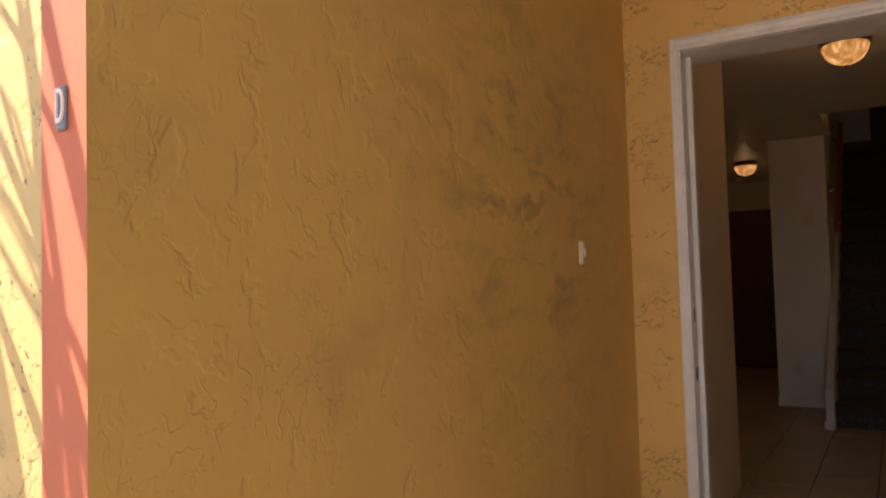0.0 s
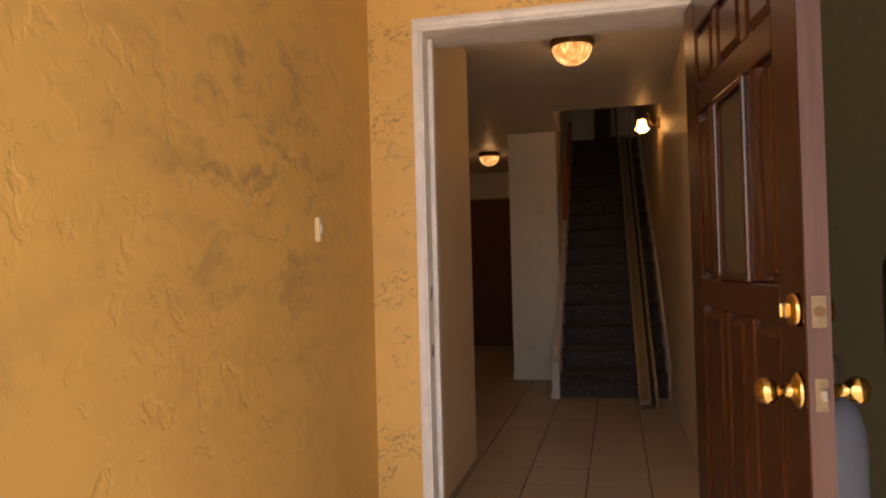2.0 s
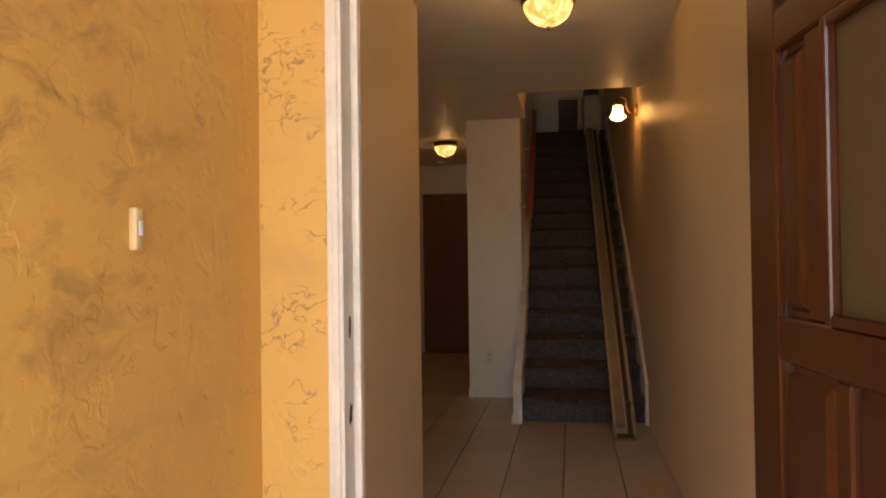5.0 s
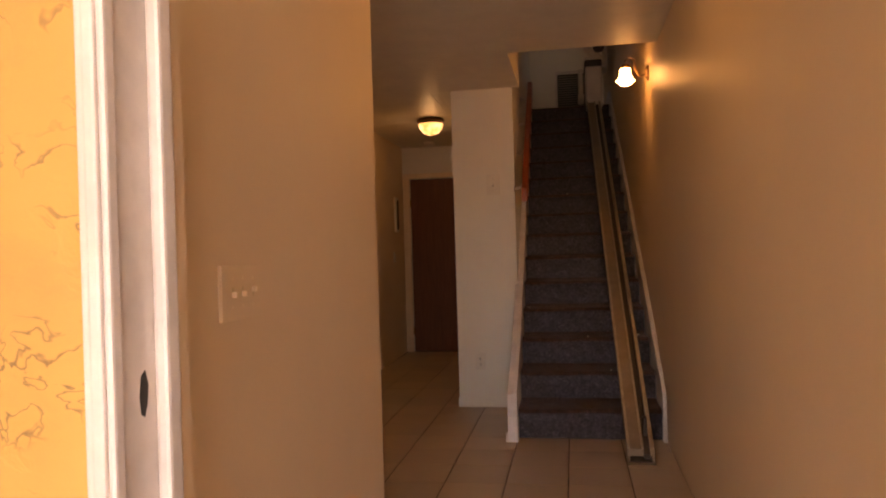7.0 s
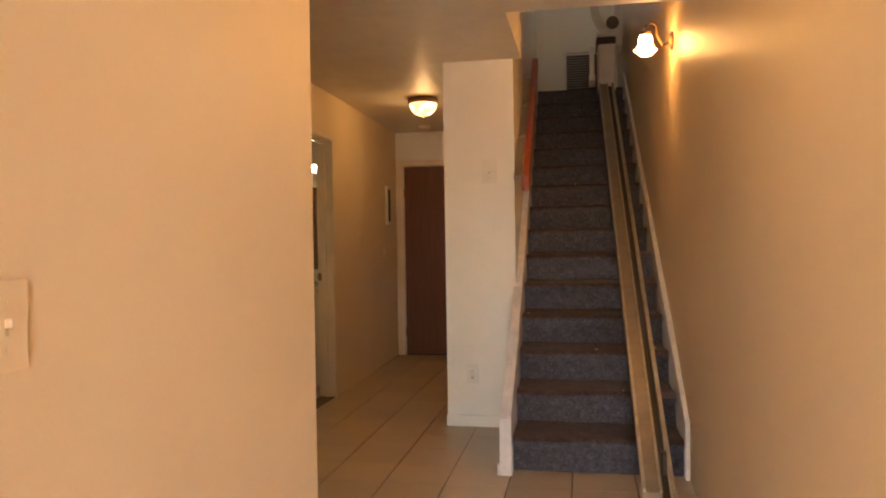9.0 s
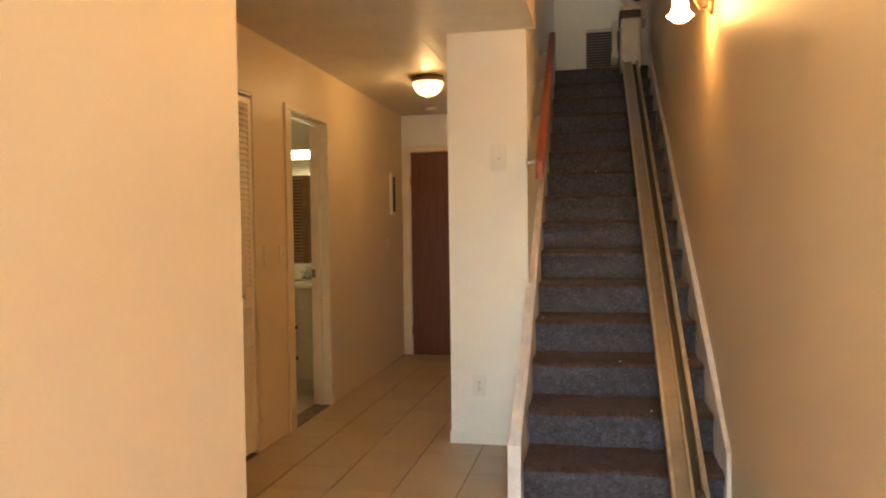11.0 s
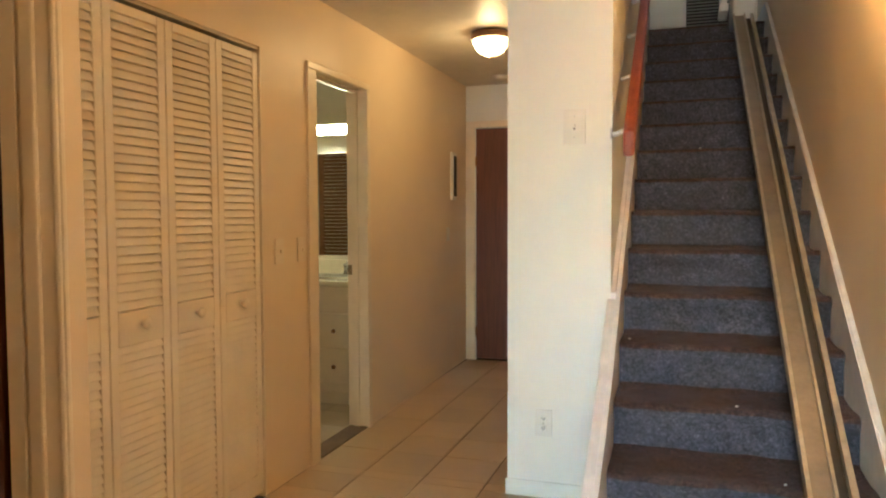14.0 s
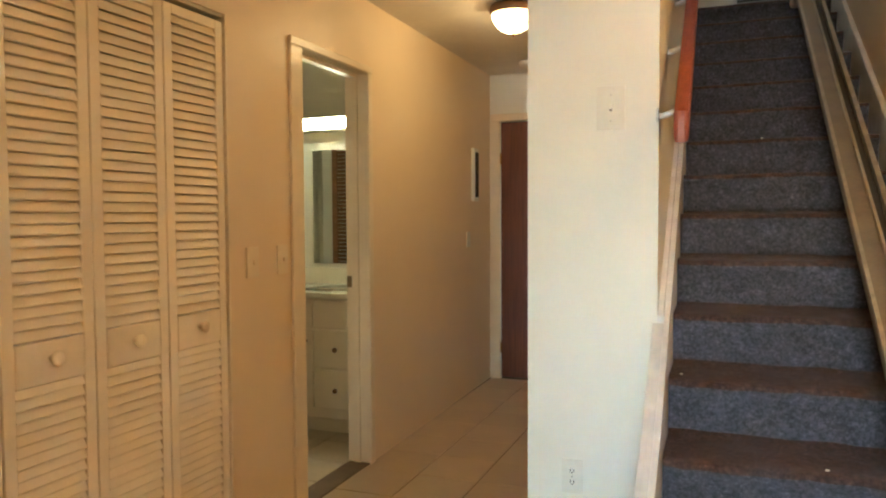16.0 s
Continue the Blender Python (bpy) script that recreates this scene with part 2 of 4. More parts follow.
link(lt, ramp(lt, swirl.outputs["Fac"], [(0.3, (0.13, 0.055, 0.012)), (0.5, (0.26, 0.132, 0.044)), (0.72, (0.55, 0.345, 0.15))]).outputs["Color"], lb.inputs["Emission Color"])
M_SCONCE = glow("sconce_glass", (1.0, 0.52, 0.16), 3.6)
M_TUBE = glow("fluorescent_tube", (1.0, 0.87, 0.54), 1.5)
M_MIRROR = surface("mirror_silver", (0.88, 0.88, 0.86), 0.02, 1.0, var=0.01, bump=0.0)
M_CHROME = surface("chrome", (0.75, 0.76, 0.76), 0.1, 1.0, var=0.03, bump=0.0)


# ---- building helpers ----
ORIGIN = {}


def thing(name, base, label, category, group="", kind=""):
    ob = new(name)
    ob.empty_display_size = 0.1
    ob.location = base
    ORIGIN[ob] = Vector(base)
    return tagged(ob, label, category, group, kind)


def placed(name, m, label, category, group="", kind=""):
    """A thing whose parts are given in its own axes."""
    ob = new(name)
    ob.matrix_world = m
    ORIGIN[ob] = Vector((0, 0, 0))
    return tagged(ob, label, category, group, kind)


def part(name, bm, material, parent=None, label="", smooth=False):
    """Links a bmesh as one mesh object; world places, or the places of a placed() thing."""
    origin = ORIGIN.get(parent, Vector((0, 0, 0)))
    if origin.length:
        bmesh.ops.translate(bm, verts=bm.verts, vec=-origin)
    me = bpy.data.meshes.new(name)
    bm.normal_update()
    bm.to_mesh(me)
    bm.free()
    for mm in (material if isinstance(material, (list, tuple)) else [material]):
        me.materials.append(mm)
    if smooth:
        for p in me.polygons:
            p.use_smooth = True
    ob = new(name, me)
    if parent:
        ob.parent = parent
        ORIGIN[ob] = origin
    if label:
        ob["label"] = label
    return ob


def add_box(bm, lo, hi, bevel=0.0, seg=1):
    r = bmesh.ops.create_cube(bm, size=1)
    c, s = (Vector(lo) + Vector(hi)) / 2, Vector(hi) - Vector(lo)
    for v in r["verts"]:
        v.co = Vector((v.co.x * s.x, v.co.y * s.y, v.co.z * s.z)) + c
    if bevel:
        edges = {e for v in r["verts"] for e in v.link_edges}
        bmesh.ops.bevel(bm, geom=list(edges), offset=bevel, segments=seg, affect="EDGES", profile=0.6)
    return r


def boxes(*spans, bevel=0.0, seg=1):
    bm = bmesh.new()
    for lo, hi in spans:
        add_box(bm, lo, hi, bevel, seg)
    return bm


def lathe(profile, n=28, axis="z", at=(0, 0, 0), wave=None):
    """A turned body: (radius, height) pairs round an axis."""
    bm = bmesh.new()
    rings = []
    for r, h in profile:
        ring = []
        for i in range(n):
            a = 2 * math.pi * i / n
            rr = r * (wave(a, h) if wave else 1)
            p = (rr * math.cos(a), rr * math.sin(a), h)
            p = {"z": p, "x": (p[2], p[0], p[1]), "y": (p[0], p[2], p[1])}[axis]
            ring.append(bm.verts.new(Vector(p) + Vector(at)))
        rings.append(ring)
    for a, b in zip(rings, rings[1:]):
        for i in range(n):
            bm.faces.new((a[i], a[(i + 1) % n], b[(i + 1) % n], b[i]))
    for ring in (rings[0], rings[-1]):
        if len(set(tuple(round(c, 5) for c in v.co) for v in ring)) > 2:
            bm.faces.new(ring)
    bmesh.ops.remove_doubles(bm, verts=bm.verts, dist=1e-5)
    bmesh.ops.recalc_face_normals(bm, faces=bm.faces)
    return bm


def tube(path, radius, n=10, taper=None):
    """A round bar along a path of places."""
    bm = bmesh.new()
    pts = [Vector(p) for p in path]
    rings = []
    for i, p in enumerate(pts):
        d = (pts[min(i + 1, len(pts) - 1)] - pts[max(i - 1, 0)]).normalized()
        s = d.cross(Vector((0, 0, 1)) if abs(d.z) < 0.9 else Vector((1, 0, 0))).normalized()
        u = s.cross(d)
        r = radius * (taper[i] if taper else 1)
        rings.append([bm.verts.new(p + r * (math.cos(2 * math.pi * k / n) * s + math.sin(2 * math.pi * k / n) * u)) for k in range(n)])
    for a, b in zip(rings, rings[1:]):
        for i in range(n):
            bm.faces.new((a[i], a[(i + 1) % n], b[(i + 1) % n], b[i]))
    bm.faces.new(rings[0])
    bm.faces.new(rings[-1])
    bmesh.ops.recalc_face_normals(bm, faces=bm.faces)
    return bm


def prism(outline, lo, hi, axis="x", bevel=0.0):
    """A flat outline given in the other two axes, pulled from lo to hi along an axis."""
    bm = bmesh.new()

    def at(p, v):
        return {"x": (v, p[0], p[1]), "y": (p[0], v, p[1]), "z": (p[0], p[1], v)}[axis]
    a = [bm.verts.new(at(p, lo)) for p in outline]
    b = [bm.verts.new(at(p, hi)) for p in outline]
    n = len(outline)
    bm.faces.new(a)
    bm.faces.new(b)
    for i in range(n):
        bm.faces.new((a[i], a[(i + 1) % n], b[(i + 1) % n], b[i]))
    bmesh.ops.recalc_face_normals(bm, faces=bm.faces)
    if bevel:
        bmesh.ops.bevel(bm, geom=list(bm.edges), offset=bevel, segments=2, affect="EDGES", profile=0.6)
    return bm


def setting(name, bm, material, label, category="wall"):
    return tagged(part(name, bm, material), label, category, "", "structure")


# ---- plan, in metres ----
PORCH_X, DOOR_Y0, DOOR_Y1 = -0.742, 2.79, 2.93
HALL_X, HALL_END = -0.775, 4.72
RIGHT_X, CEIL = 0.467, 2.41
LEFT_X, FAR_Y = -2.0, 10.64
WELL_X, HEAD_Y, TOP_Z = -0.482, 6.665, 5.0
PIL_Y, PIL_X = 7.655, -0.947
STEP_Y, RISE, GOING, STEPS = 6.745, 0.1864, 0.2845, 15
LAND_Z = RISE * STEPS
LAND_Y = STEP_Y + GOING * (STEPS - 1)
STUB_Y = 5.55

SKEW, SKEW_Y = 0.016, 7.2


def askew(bm):
    """The stairwell turns a little away from the hall's axis."""
    for v in bm.verts:
        v.co.x -= SKEW * max(0.0, v.co.y - SKEW_Y)
    return bm


# ---- outside ----
setting("ground", boxes(((-400, -400, -0.4), (400, 400, -0.14))), M_GROUND, "pale paved ground outside the house", "ground")
setting("porch_floor", boxes(((-1.04, -0.6, -0.139), (2.0, 2.93, -0.1)), bevel=0.01), M_CONC, "grey concrete porch slab", "floor")
setting("wall_porch_left", prism([(PORCH_X, 0.795), (PORCH_X, DOOR_Y0), (-1.04, DOOR_Y0), (-1.04, 1.25)], -0.13, 2.62, "z"), M_PORCH, "ochre trowelled stucco porch wall with grey grime")
setting("wall_entry_left", boxes(((-1.04, DOOR_Y0, -0.13), (-0.586, DOOR_Y1, 2.62))), M_ENTRY, "ochre stucco strip beside the front door")
# hinge-side wall takes the darkened colour in place of ochre, as painted shade
setting("wall_entry_right", boxes(((0.345, DOOR_Y0, -0.13), (1.1, DOOR_Y1, 2.62))), M_OLIVE_SHADE, "wall on the hinge side of the door, its shade coloured in as dark olive")
setting("wall_entry_head", boxes(((-0.586, DOOR_Y0, 1.965), (0.345, DOOR_Y1, 2.62))), M_ENTRY, "ochre stucco above the front door")
# same darkened colour: this wall's shade is painted in
setting("wall_porch_right", boxes(((0.98, 0.2, -0.13), (1.1, DOOR_Y0, 2.62))), M_OLIVE_SHADE, "wall behind the open door, its shade coloured in as dark olive")
# unseen roof, its front edge set to block direct sun on the door
setting("porch_ceiling", boxes(((-1.04, -0.15, 2.62), (1.4, DOOR_Y1, 2.8))), M_CEIL, "unseen porch ceiling, carried forward to keep sun off the door", "ceiling")
setting("facade", boxes(((-6.0, 1.2, -0.14), (-1.514, 1.45, 5.2))), M_FACADE, "sunlit yellow stucco facade with branch shadows")
setting("facade_trim", boxes(((-1.512, 1.185, -0.14), (-1.04, 1.45, 5.2)), bevel=0.006), M_RED, "terracotta painted band on the facade", "trim")
setting("upper_front", boxes(((-1.04, 2.93, 2.62), (1.1, 3.05, 5.2))), M_FACADE, "yellow stucco front of the upper storey")

# ---- inside shell ----
setting("floor", boxes(((-4.5, DOOR_Y0 + 0.02, -0.14), (0.6, 12.1, -0.006))), M_GROUT, "dark grout bed under beige floor tiles", "floor")
setting("wall_hall_left", boxes(((-0.9, DOOR_Y1, 0), (HALL_X, HALL_END, CEIL))), M_WALL, "cream painted entry wall with scuffs")
setting("wall_right", boxes(((RIGHT_X, DOOR_Y1, -0.01), (0.6, SKEW_Y, TOP_Z))), M_WALL, "cream painted entry wall on the stair side")
setting("wall_right_stairs", askew(boxes(((RIGHT_X, SKEW_Y, -0.01), (0.6, 12.0, TOP_Z)))), M_WALL, "cream painted wall beside the stairs")
setting("wall_room_front", boxes(((-3.1, 4.6, 0), (-0.9, HALL_END, CEIL))), M_WALL, "cream wall behind the entry")
setting("wall_room_end", boxes(((-3.1, HALL_END, 0), (-2.98, STUB_Y, CEIL))), M_WALL, "cream wall closing the side passage")
setting("wall_stub", boxes(((-1.50, STUB_Y, 0), (-1.378, STUB_Y + 0.045, CEIL)), ((-3.1, STUB_Y, 0), (-2.33, STUB_Y + 0.12, CEIL)), ((-2.33, STUB_Y, 2.04), (-1.50, STUB_Y + 0.045, CEIL))), M_WALL, "cream wall round a side door")
setting("wall_closet_side", boxes(((-2.0, STUB_Y + 0.12, 0), (-1.56, STUB_Y + 0.16, CEIL)), ((-1.56, STUB_Y + 0.045, 0), (-1.50, STUB_Y + 0.16, CEIL))), M_WALL, "cream return wall")
setting("wall_left", boxes(((-2.12, 5.67, 0), (LEFT_X, 6.02, CEIL)), ((-2.12, 7.28, 0), (LEFT_X, 7.79, CEIL)), ((-2.12, 6.02, 2.05), (LEFT_X, 7.28, CEIL)), ((-2.12, 7.79, 2.05), (LEFT_X, 8.44, CEIL))), M_WALL, "cream hall wall with closet and bathroom openings")
setting("wall_left_far", prism([(-2.12, 8.44), (LEFT_X, 8.44), (-2.028, FAR_Y), (-2.12, FAR_Y)], 0, CEIL, "z"), M_WALL, "cream hall wall beyond the bathroom door")
setting("wall_far", boxes(((-4.5, FAR_Y, 0), (-1.94, FAR_Y + 0.12, CEIL)), ((-1.94, FAR_Y, 2.04), (-1.17, FAR_Y + 0.12, CEIL)), ((-1.17, FAR_Y, 0), (-0.9, FAR_Y + 0.12, CEIL))), M_WHITE, "white end wall of the hall")
setting("wall_pillar", prism([(PIL_X, PIL_Y), (WELL_X, PIL_Y), (WELL_X - SKEW * (FAR_Y + 0.12 - PIL_Y), FAR_Y + 0.12), (PIL_X, FAR_Y + 0.12)], 0, CEIL, "z"), M_WHITE, "white wall end between hall and stairs")
setting("wall_well_left", askew(boxes(((PIL_X - 0.1, HEAD_Y, CEIL + 0.25), (WELL_X, PIL_Y, TOP_Z)), ((PIL_X - 0.1, PIL_Y, CEIL), (WELL_X, 12.0, TOP_Z)), ((PIL_X, FAR_Y + 0.12, 0), (WELL_X, 12.0, CEIL)))), M_WHITE, "white upper wall of the stairwell")
setting("wall_well_front", boxes(((WELL_X, HEAD_Y - 0.12, CEIL + 0.25), (RIGHT_X, HEAD_Y, TOP_Z))), M_WHITE, "white wall above the stair opening")
# the gap left high up is an unseen opening, added to daylight the upper stairs
setting("wall_landing", boxes(((PIL_X - 0.2, 11.95, 0), (0.6, 12.07, 4.2)), ((PIL_X - 0.2, 11.95, 4.7), (0.6, 12.07, TOP_Z)), ((PIL_X - 0.2, 11.95, 4.2), (-0.38, 12.07, 4.7)), ((0.0, 11.95, 4.2), (0.6, 12.07, 4.7))), M_WHITE, "off-white wall at the top of the stairs")
setting("ceiling_well", boxes(((PIL_X - 0.2, HEAD_Y - 0.2, TOP_Z), (0.7, 12.1, TOP_Z + 0.1))), M_CEIL, "ceiling over the stairs", "ceiling")
setting("ceiling", boxes(((-3.1, DOOR_Y1, CEIL), (0.6, HEAD_Y, CEIL + 0.25)), ((-4.5, HEAD_Y, CEIL), (WELL_X, PIL_Y, CEIL + 0.25)), ((-4.5, PIL_Y, CEIL), (PIL_X - 0.17, 11.95, CEIL + 0.25)), ((PIL_X - 0.17, PIL_Y, CEIL + 0.002), (PIL_X - 0.08, 11.95, CEIL + 0.25)), ((WELL_X, HEAD_Y, CEIL), (-0.43, PIL_Y, CEIL + 0.25))), M_CEIL, "cream textured hall ceiling", "ceiling")
setting("wall_rear", boxes(((-4.5, FAR_Y + 0.3, -0.1), (PIL_X, FAR_Y + 0.4, CEIL))), M_WALL, "plain wall closing the room behind the far door")
setting("wall_closet_back", boxes(((-2.8, 5.67, 0), (-2.7, 7.45, CEIL)), ((-2.7, 7.38, 0), (-2.12, 7.45, CEIL))), M_WALL, "cream closet lining")
setting("wall_bath", boxes(((-4.4, 7.45, 0), (-4.3, 9.42, CEIL)), ((-4.3, 7.45, 0), (-2.12, 7.5, CEIL)), ((-4.3, 9.35, 0), (-2.12, 9.42, CEIL))), M_WHITE, "pale bathroom walls")

# ---- stairs ----
stairs = thing("staircase", (0, STEP_Y, 0), "straight staircase covered in worn blue-grey carpet", "staircase")


def step_mesh():
    """One carpeted step: front with a soft rounded nose and a flat tread, with the sag of old carpet."""
    bm = bmesh.new()
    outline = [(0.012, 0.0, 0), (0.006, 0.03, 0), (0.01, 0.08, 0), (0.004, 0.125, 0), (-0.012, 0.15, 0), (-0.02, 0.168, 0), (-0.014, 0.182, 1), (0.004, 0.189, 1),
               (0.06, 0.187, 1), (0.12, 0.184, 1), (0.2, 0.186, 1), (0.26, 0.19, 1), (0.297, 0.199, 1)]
    nx = 26
    x0, x1 = WELL_X + 0.046, RIGHT_X - 0.022
    rows = []
    for y, z, _ in outline:
        row = []
        for i in range(nx + 1):
            x = x0 + (x1 - x0) * i / nx
            w = 0.012 * noise.noise(Vector((x * 9, y * 9, z * 9))) + 0.004 * noise.noise(Vector((x * 31, y * 20, z * 20)))
            row.append(bm.verts.new((x, y + w, z + 0.5 * w)))
        rows.append(row)
    for k, (a, b) in enumerate(zip(rows, rows[1:])):
        for i in range(nx):
            f = bm.faces.new((a[i], a[i + 1], b[i + 1], b[i]))
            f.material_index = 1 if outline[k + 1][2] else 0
            f.smooth = True
    return bm


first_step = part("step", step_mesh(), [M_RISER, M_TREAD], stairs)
first_step.location = (0, 0, 0)
first_step.data.transform(Matrix.Translation(ORIGIN[stairs]))
for k in range(1, STEPS):
    s = new("step", first_step.data)
    s.parent = stairs
    s.location = (-SKEW * max(0.0, STEP_Y + GOING * k - SKEW_Y), GOING * k, RISE * k)
slope = RISE / GOING
part("soffit", askew(prism([(STEP_Y + 0.1, 0), (LAND_Y + 0.1, LAND_Z - 0.1), (LAND_Y + 0.1, 0)], WELL_X + 0.05, RIGHT_X - 0.03)), M_DARK, stairs)
SKIRT = 0.31  # height of the skirting at the foot


def skirt_outline(y0, y1, drop=0.0):
    """A board along the stairs between two places, its top parallel to the noses."""
    def top(y):
        return SKIRT + slope * max(0.0, min(y, LAND_Y) - STEP_Y + 0.06) - drop
    low0, low1 = max(0.0, top(y0) - 0.5), top(y1) - 0.5
    bend = [(SKEW_Y, top(SKEW_Y))] if y0 < SKEW_Y < y1 else []
    return [(y0, low0), (y0, top(y0))] + bend + [(min(y1, LAND_Y), top(y1)), (y1, top(y1)), (y1, low1)] + ([(STEP_Y + 0.25, 0.0)] if low0 == 0.0 else [])


part("skirting", askew(prism(skirt_outline(6.66, LAND_Y + 0.2), WELL_X + 0.03, WELL_X + 0.05, bevel=0.003)), M_TRIMW, stairs, "white painted stair skirting, chipped at the foot")
part("skirting_cap", askew(prism(skirt_outline(6.658, PIL_Y - 0.002, 0.02), WELL_X - 0.008, WELL_X + 0.03, bevel=0.004)), M_TRIMW, stairs, "white painted cap beside the lower steps")
part("skirting_cap", askew(prism(skirt_outline(PIL_Y + 0.002, LAND_Y + 0.2, -0.004), WELL_X - 0.002, WELL_X + 0.029, bevel=0.003)), M_TRIMW, stairs, "white painted cap along the wall")
part("post", boxes(((WELL_X - 0.012, 6.648, 0.0), (WELL_X + 0.052, 6.672, 0.30)), ((WELL_X - 0.026, 6.65, 0.0), (WELL_X - 0.012, 6.668, 0.06)), bevel=0.003), M_TRIMW, stairs, "white painted post at the stair foot")
part("skirting", askew(prism(skirt_outline(6.69, LAND_Y + 0.6, 0.015), RIGHT_X - 0.024, RIGHT_X - 0.002, bevel=0.004)), M_TRIMW, stairs, "white painted stair skirting along the wall")
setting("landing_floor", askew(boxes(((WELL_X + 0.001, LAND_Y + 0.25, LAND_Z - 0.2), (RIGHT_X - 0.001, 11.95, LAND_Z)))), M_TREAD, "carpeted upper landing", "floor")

# handrail on the stair wall
rail_thing = thing("handrail", (-0.4, 7.5, 1.5), "reddish wooden handrail on small white brackets", "handrail")
hy0, hz0, hy1, hz1 = 7.48, 1.575, 9.25, 1.575 + 1.77 * slope
part("bar", askew(prism([(hy0, hz0 - 0.045), (hy0, hz0 + 0.06), (hy1, hz1 + 0.06), (hy1, hz1 - 0.045)], WELL_X + 0.064, WELL_X + 0.112, bevel=0.014)), M_HAND, rail_thing)
for k in range(4):
    y = 7.66 + k * 0.485
    z = hz0 + (y - hy0) * slope
    br = part("bracket", askew(tube([(WELL_X, y, z - 0.045), (WELL_X + 0.02, y, z - 0.05), (WELL_X + 0.06, y, z - 0.035), (WELL_X + 0.085, y, z - 0.01)], 0.011)), M_BRACKET, rail_thing, "bright white metal bracket", True)
    part("rosette", askew(lathe([(0.026, 0.0), (0.026, 0.004), (0.012, 0.009)], 16, "x", (WELL_X, y, z - 0.045))), M_STEEL, br)

# stair lift
lift = thing("stair_lift", (0.26, 6.25, 0), "folded stair lift on a tan metal rail along the stairs", "stair lift")
ry0, ry1, RAIL_UP = 6.25, 10.75, 0.075


def sloped(x0, x1, low, high, y0=ry0, y1=ry1, bevel=0.0):
    low, high = low + RAIL_UP, high + RAIL_UP
    bm = prism([(y0, low), (y1, low + (y1 - y0) * slope), (y1, high + (y1 - y0) * slope), (y0, high)], x0 + 0.009, x1 + 0.009, bevel=bevel)
    for v in bm.verts:  # the rail runs a little askew to the wall
        v.co.x -= 0.016 * (v.co.y - ry0)
    return bm


part("rail", sloped(0.188, 0.276, -0.035, 0.005, bevel=0.003), M_RAIL, lift, "ridged tan aluminium rail")
part("rail_lip", sloped(0.19, 0.203, 0.004, 0.022), M_RAILLIP, lift)
part("rail_lip", sloped(0.266, 0.276, 0.004, 0.022), M_RAILLIP, lift)
part("rail_groove", sloped(0.276, 0.312, -0.05, -0.022), M_RAILDARK, lift)
part("rail_edge", sloped(0.312, 0.334, -0.035, 0.014, bevel=0.003), M_RAILLIP, lift)
part("rail_foot", boxes(((0.196, 6.215, 0.0), (0.346, 6.248, 0.012)), ((0.198, 6.248, 0.0), (0.212, 6.44, 0.08)), ((0.33, 6.248, 0.0), (0.344, 6.44, 0.08)), bevel=0.003), M_RAIL, lift)
part("stop_block", boxes(((0.292, 6.36, 0.08), (0.317, 6.42, 0.23)), bevel=0.006), M_RAILDARK, lift)
cy, cz = 10.46, LAND_Z - 0.056
part("carriage", boxes(((0.125, cy - 0.12, cz - 0.02), (0.305, cy + 0.25, cz + 0.42)), bevel=0.03, seg=3), M_LIFT, lift, "aged white carriage cover")
part("footrest", boxes(((0.050, cy - 0.10, cz + 0.09), (0.095, cy + 0.2, cz + 0.40)), ((0.040, cy - 0.13, cz + 0.06), (0.105, cy + 0.2, cz + 0.12)), bevel=0.012, seg=2), M_LIFT, lift, "footrest folded upright")
part("seat", boxes(((0.115, cy - 0.125, cz + 0.418), (0.305, cy + 0.26, cz + 0.49)), bevel=0.025, seg=3), M_SEAT, lift, "dark vinyl seat folded up")
part("backrest", boxes(((0.300, cy - 0.02, cz + 0.42), (0.365, cy + 0.32, cz + 0.95)), ((0.120, cy - 0.1, cz + 0.488), (0.320, cy + 0.2, cz + 0.53)), bevel=0.02, seg=3), M_LIFT, lift)
part("armrest", tube([(0.280, cy - 0.02, cz + 0.52), (0.220, cy - 0.06, cz + 0.545), (0.155, cy - 0.09, cz + 0.61), (0.115, cy - 0.1, cz + 0.70), (0.100, cy - 0.1, cz + 0.80), (0.130, cy - 0.09, cz + 0.9)], 0.042, 12), M_LIFT, lift, "curved white armrest", True)
part("hub", lathe([(0.0, -0.03), (0.058, -0.03), (0.064, 0.0), (0.058, 0.03), (0.0, 0.03)], 20, "y", (0.275, cy - 0.1, cz + 0.625)), M_SEAT, lift)

# vent on the landing wall
vent = thing("air_vent", (0.0, 11.95, LAND_Z + 0.09), "grey louvred return air grille low on the landing wall", "vent")
part("frame", boxes(((-0.235, 11.93, LAND_Z + 0.06), (-0.205, 11.95, 3.48)), ((0.30, 11.93, LAND_Z + 0.06), (0.33, 11.95, 3.48)), ((-0.205, 11.93, 3.45), (0.30, 11.95, 3.48)), ((-0.205, 11.93, LAND_Z + 0.06), (0.30, 11.95, LAND_Z + 0.09))), M_TRIMW, vent)
part("backing", boxes(((-0.205, 11.944, LAND_Z + 0.09), (0.30, 11.949, 3.45))), M_DARK, vent)
slat_bm = prism([(11.928, 0.0), (11.944, 0.016), (11.944, 0.02), (11.928, 0.004)], -0.205, 0.30)
slat0 = part("slat", slat_bm, M_VENT, vent)
slat0.location.z = LAND_Z + 0.10
for k in range(1, 20):
    s = new("slat", slat0.data)
    s.parent = vent
    s.location.z = LAND_Z + 0.10 + 0.03 * k


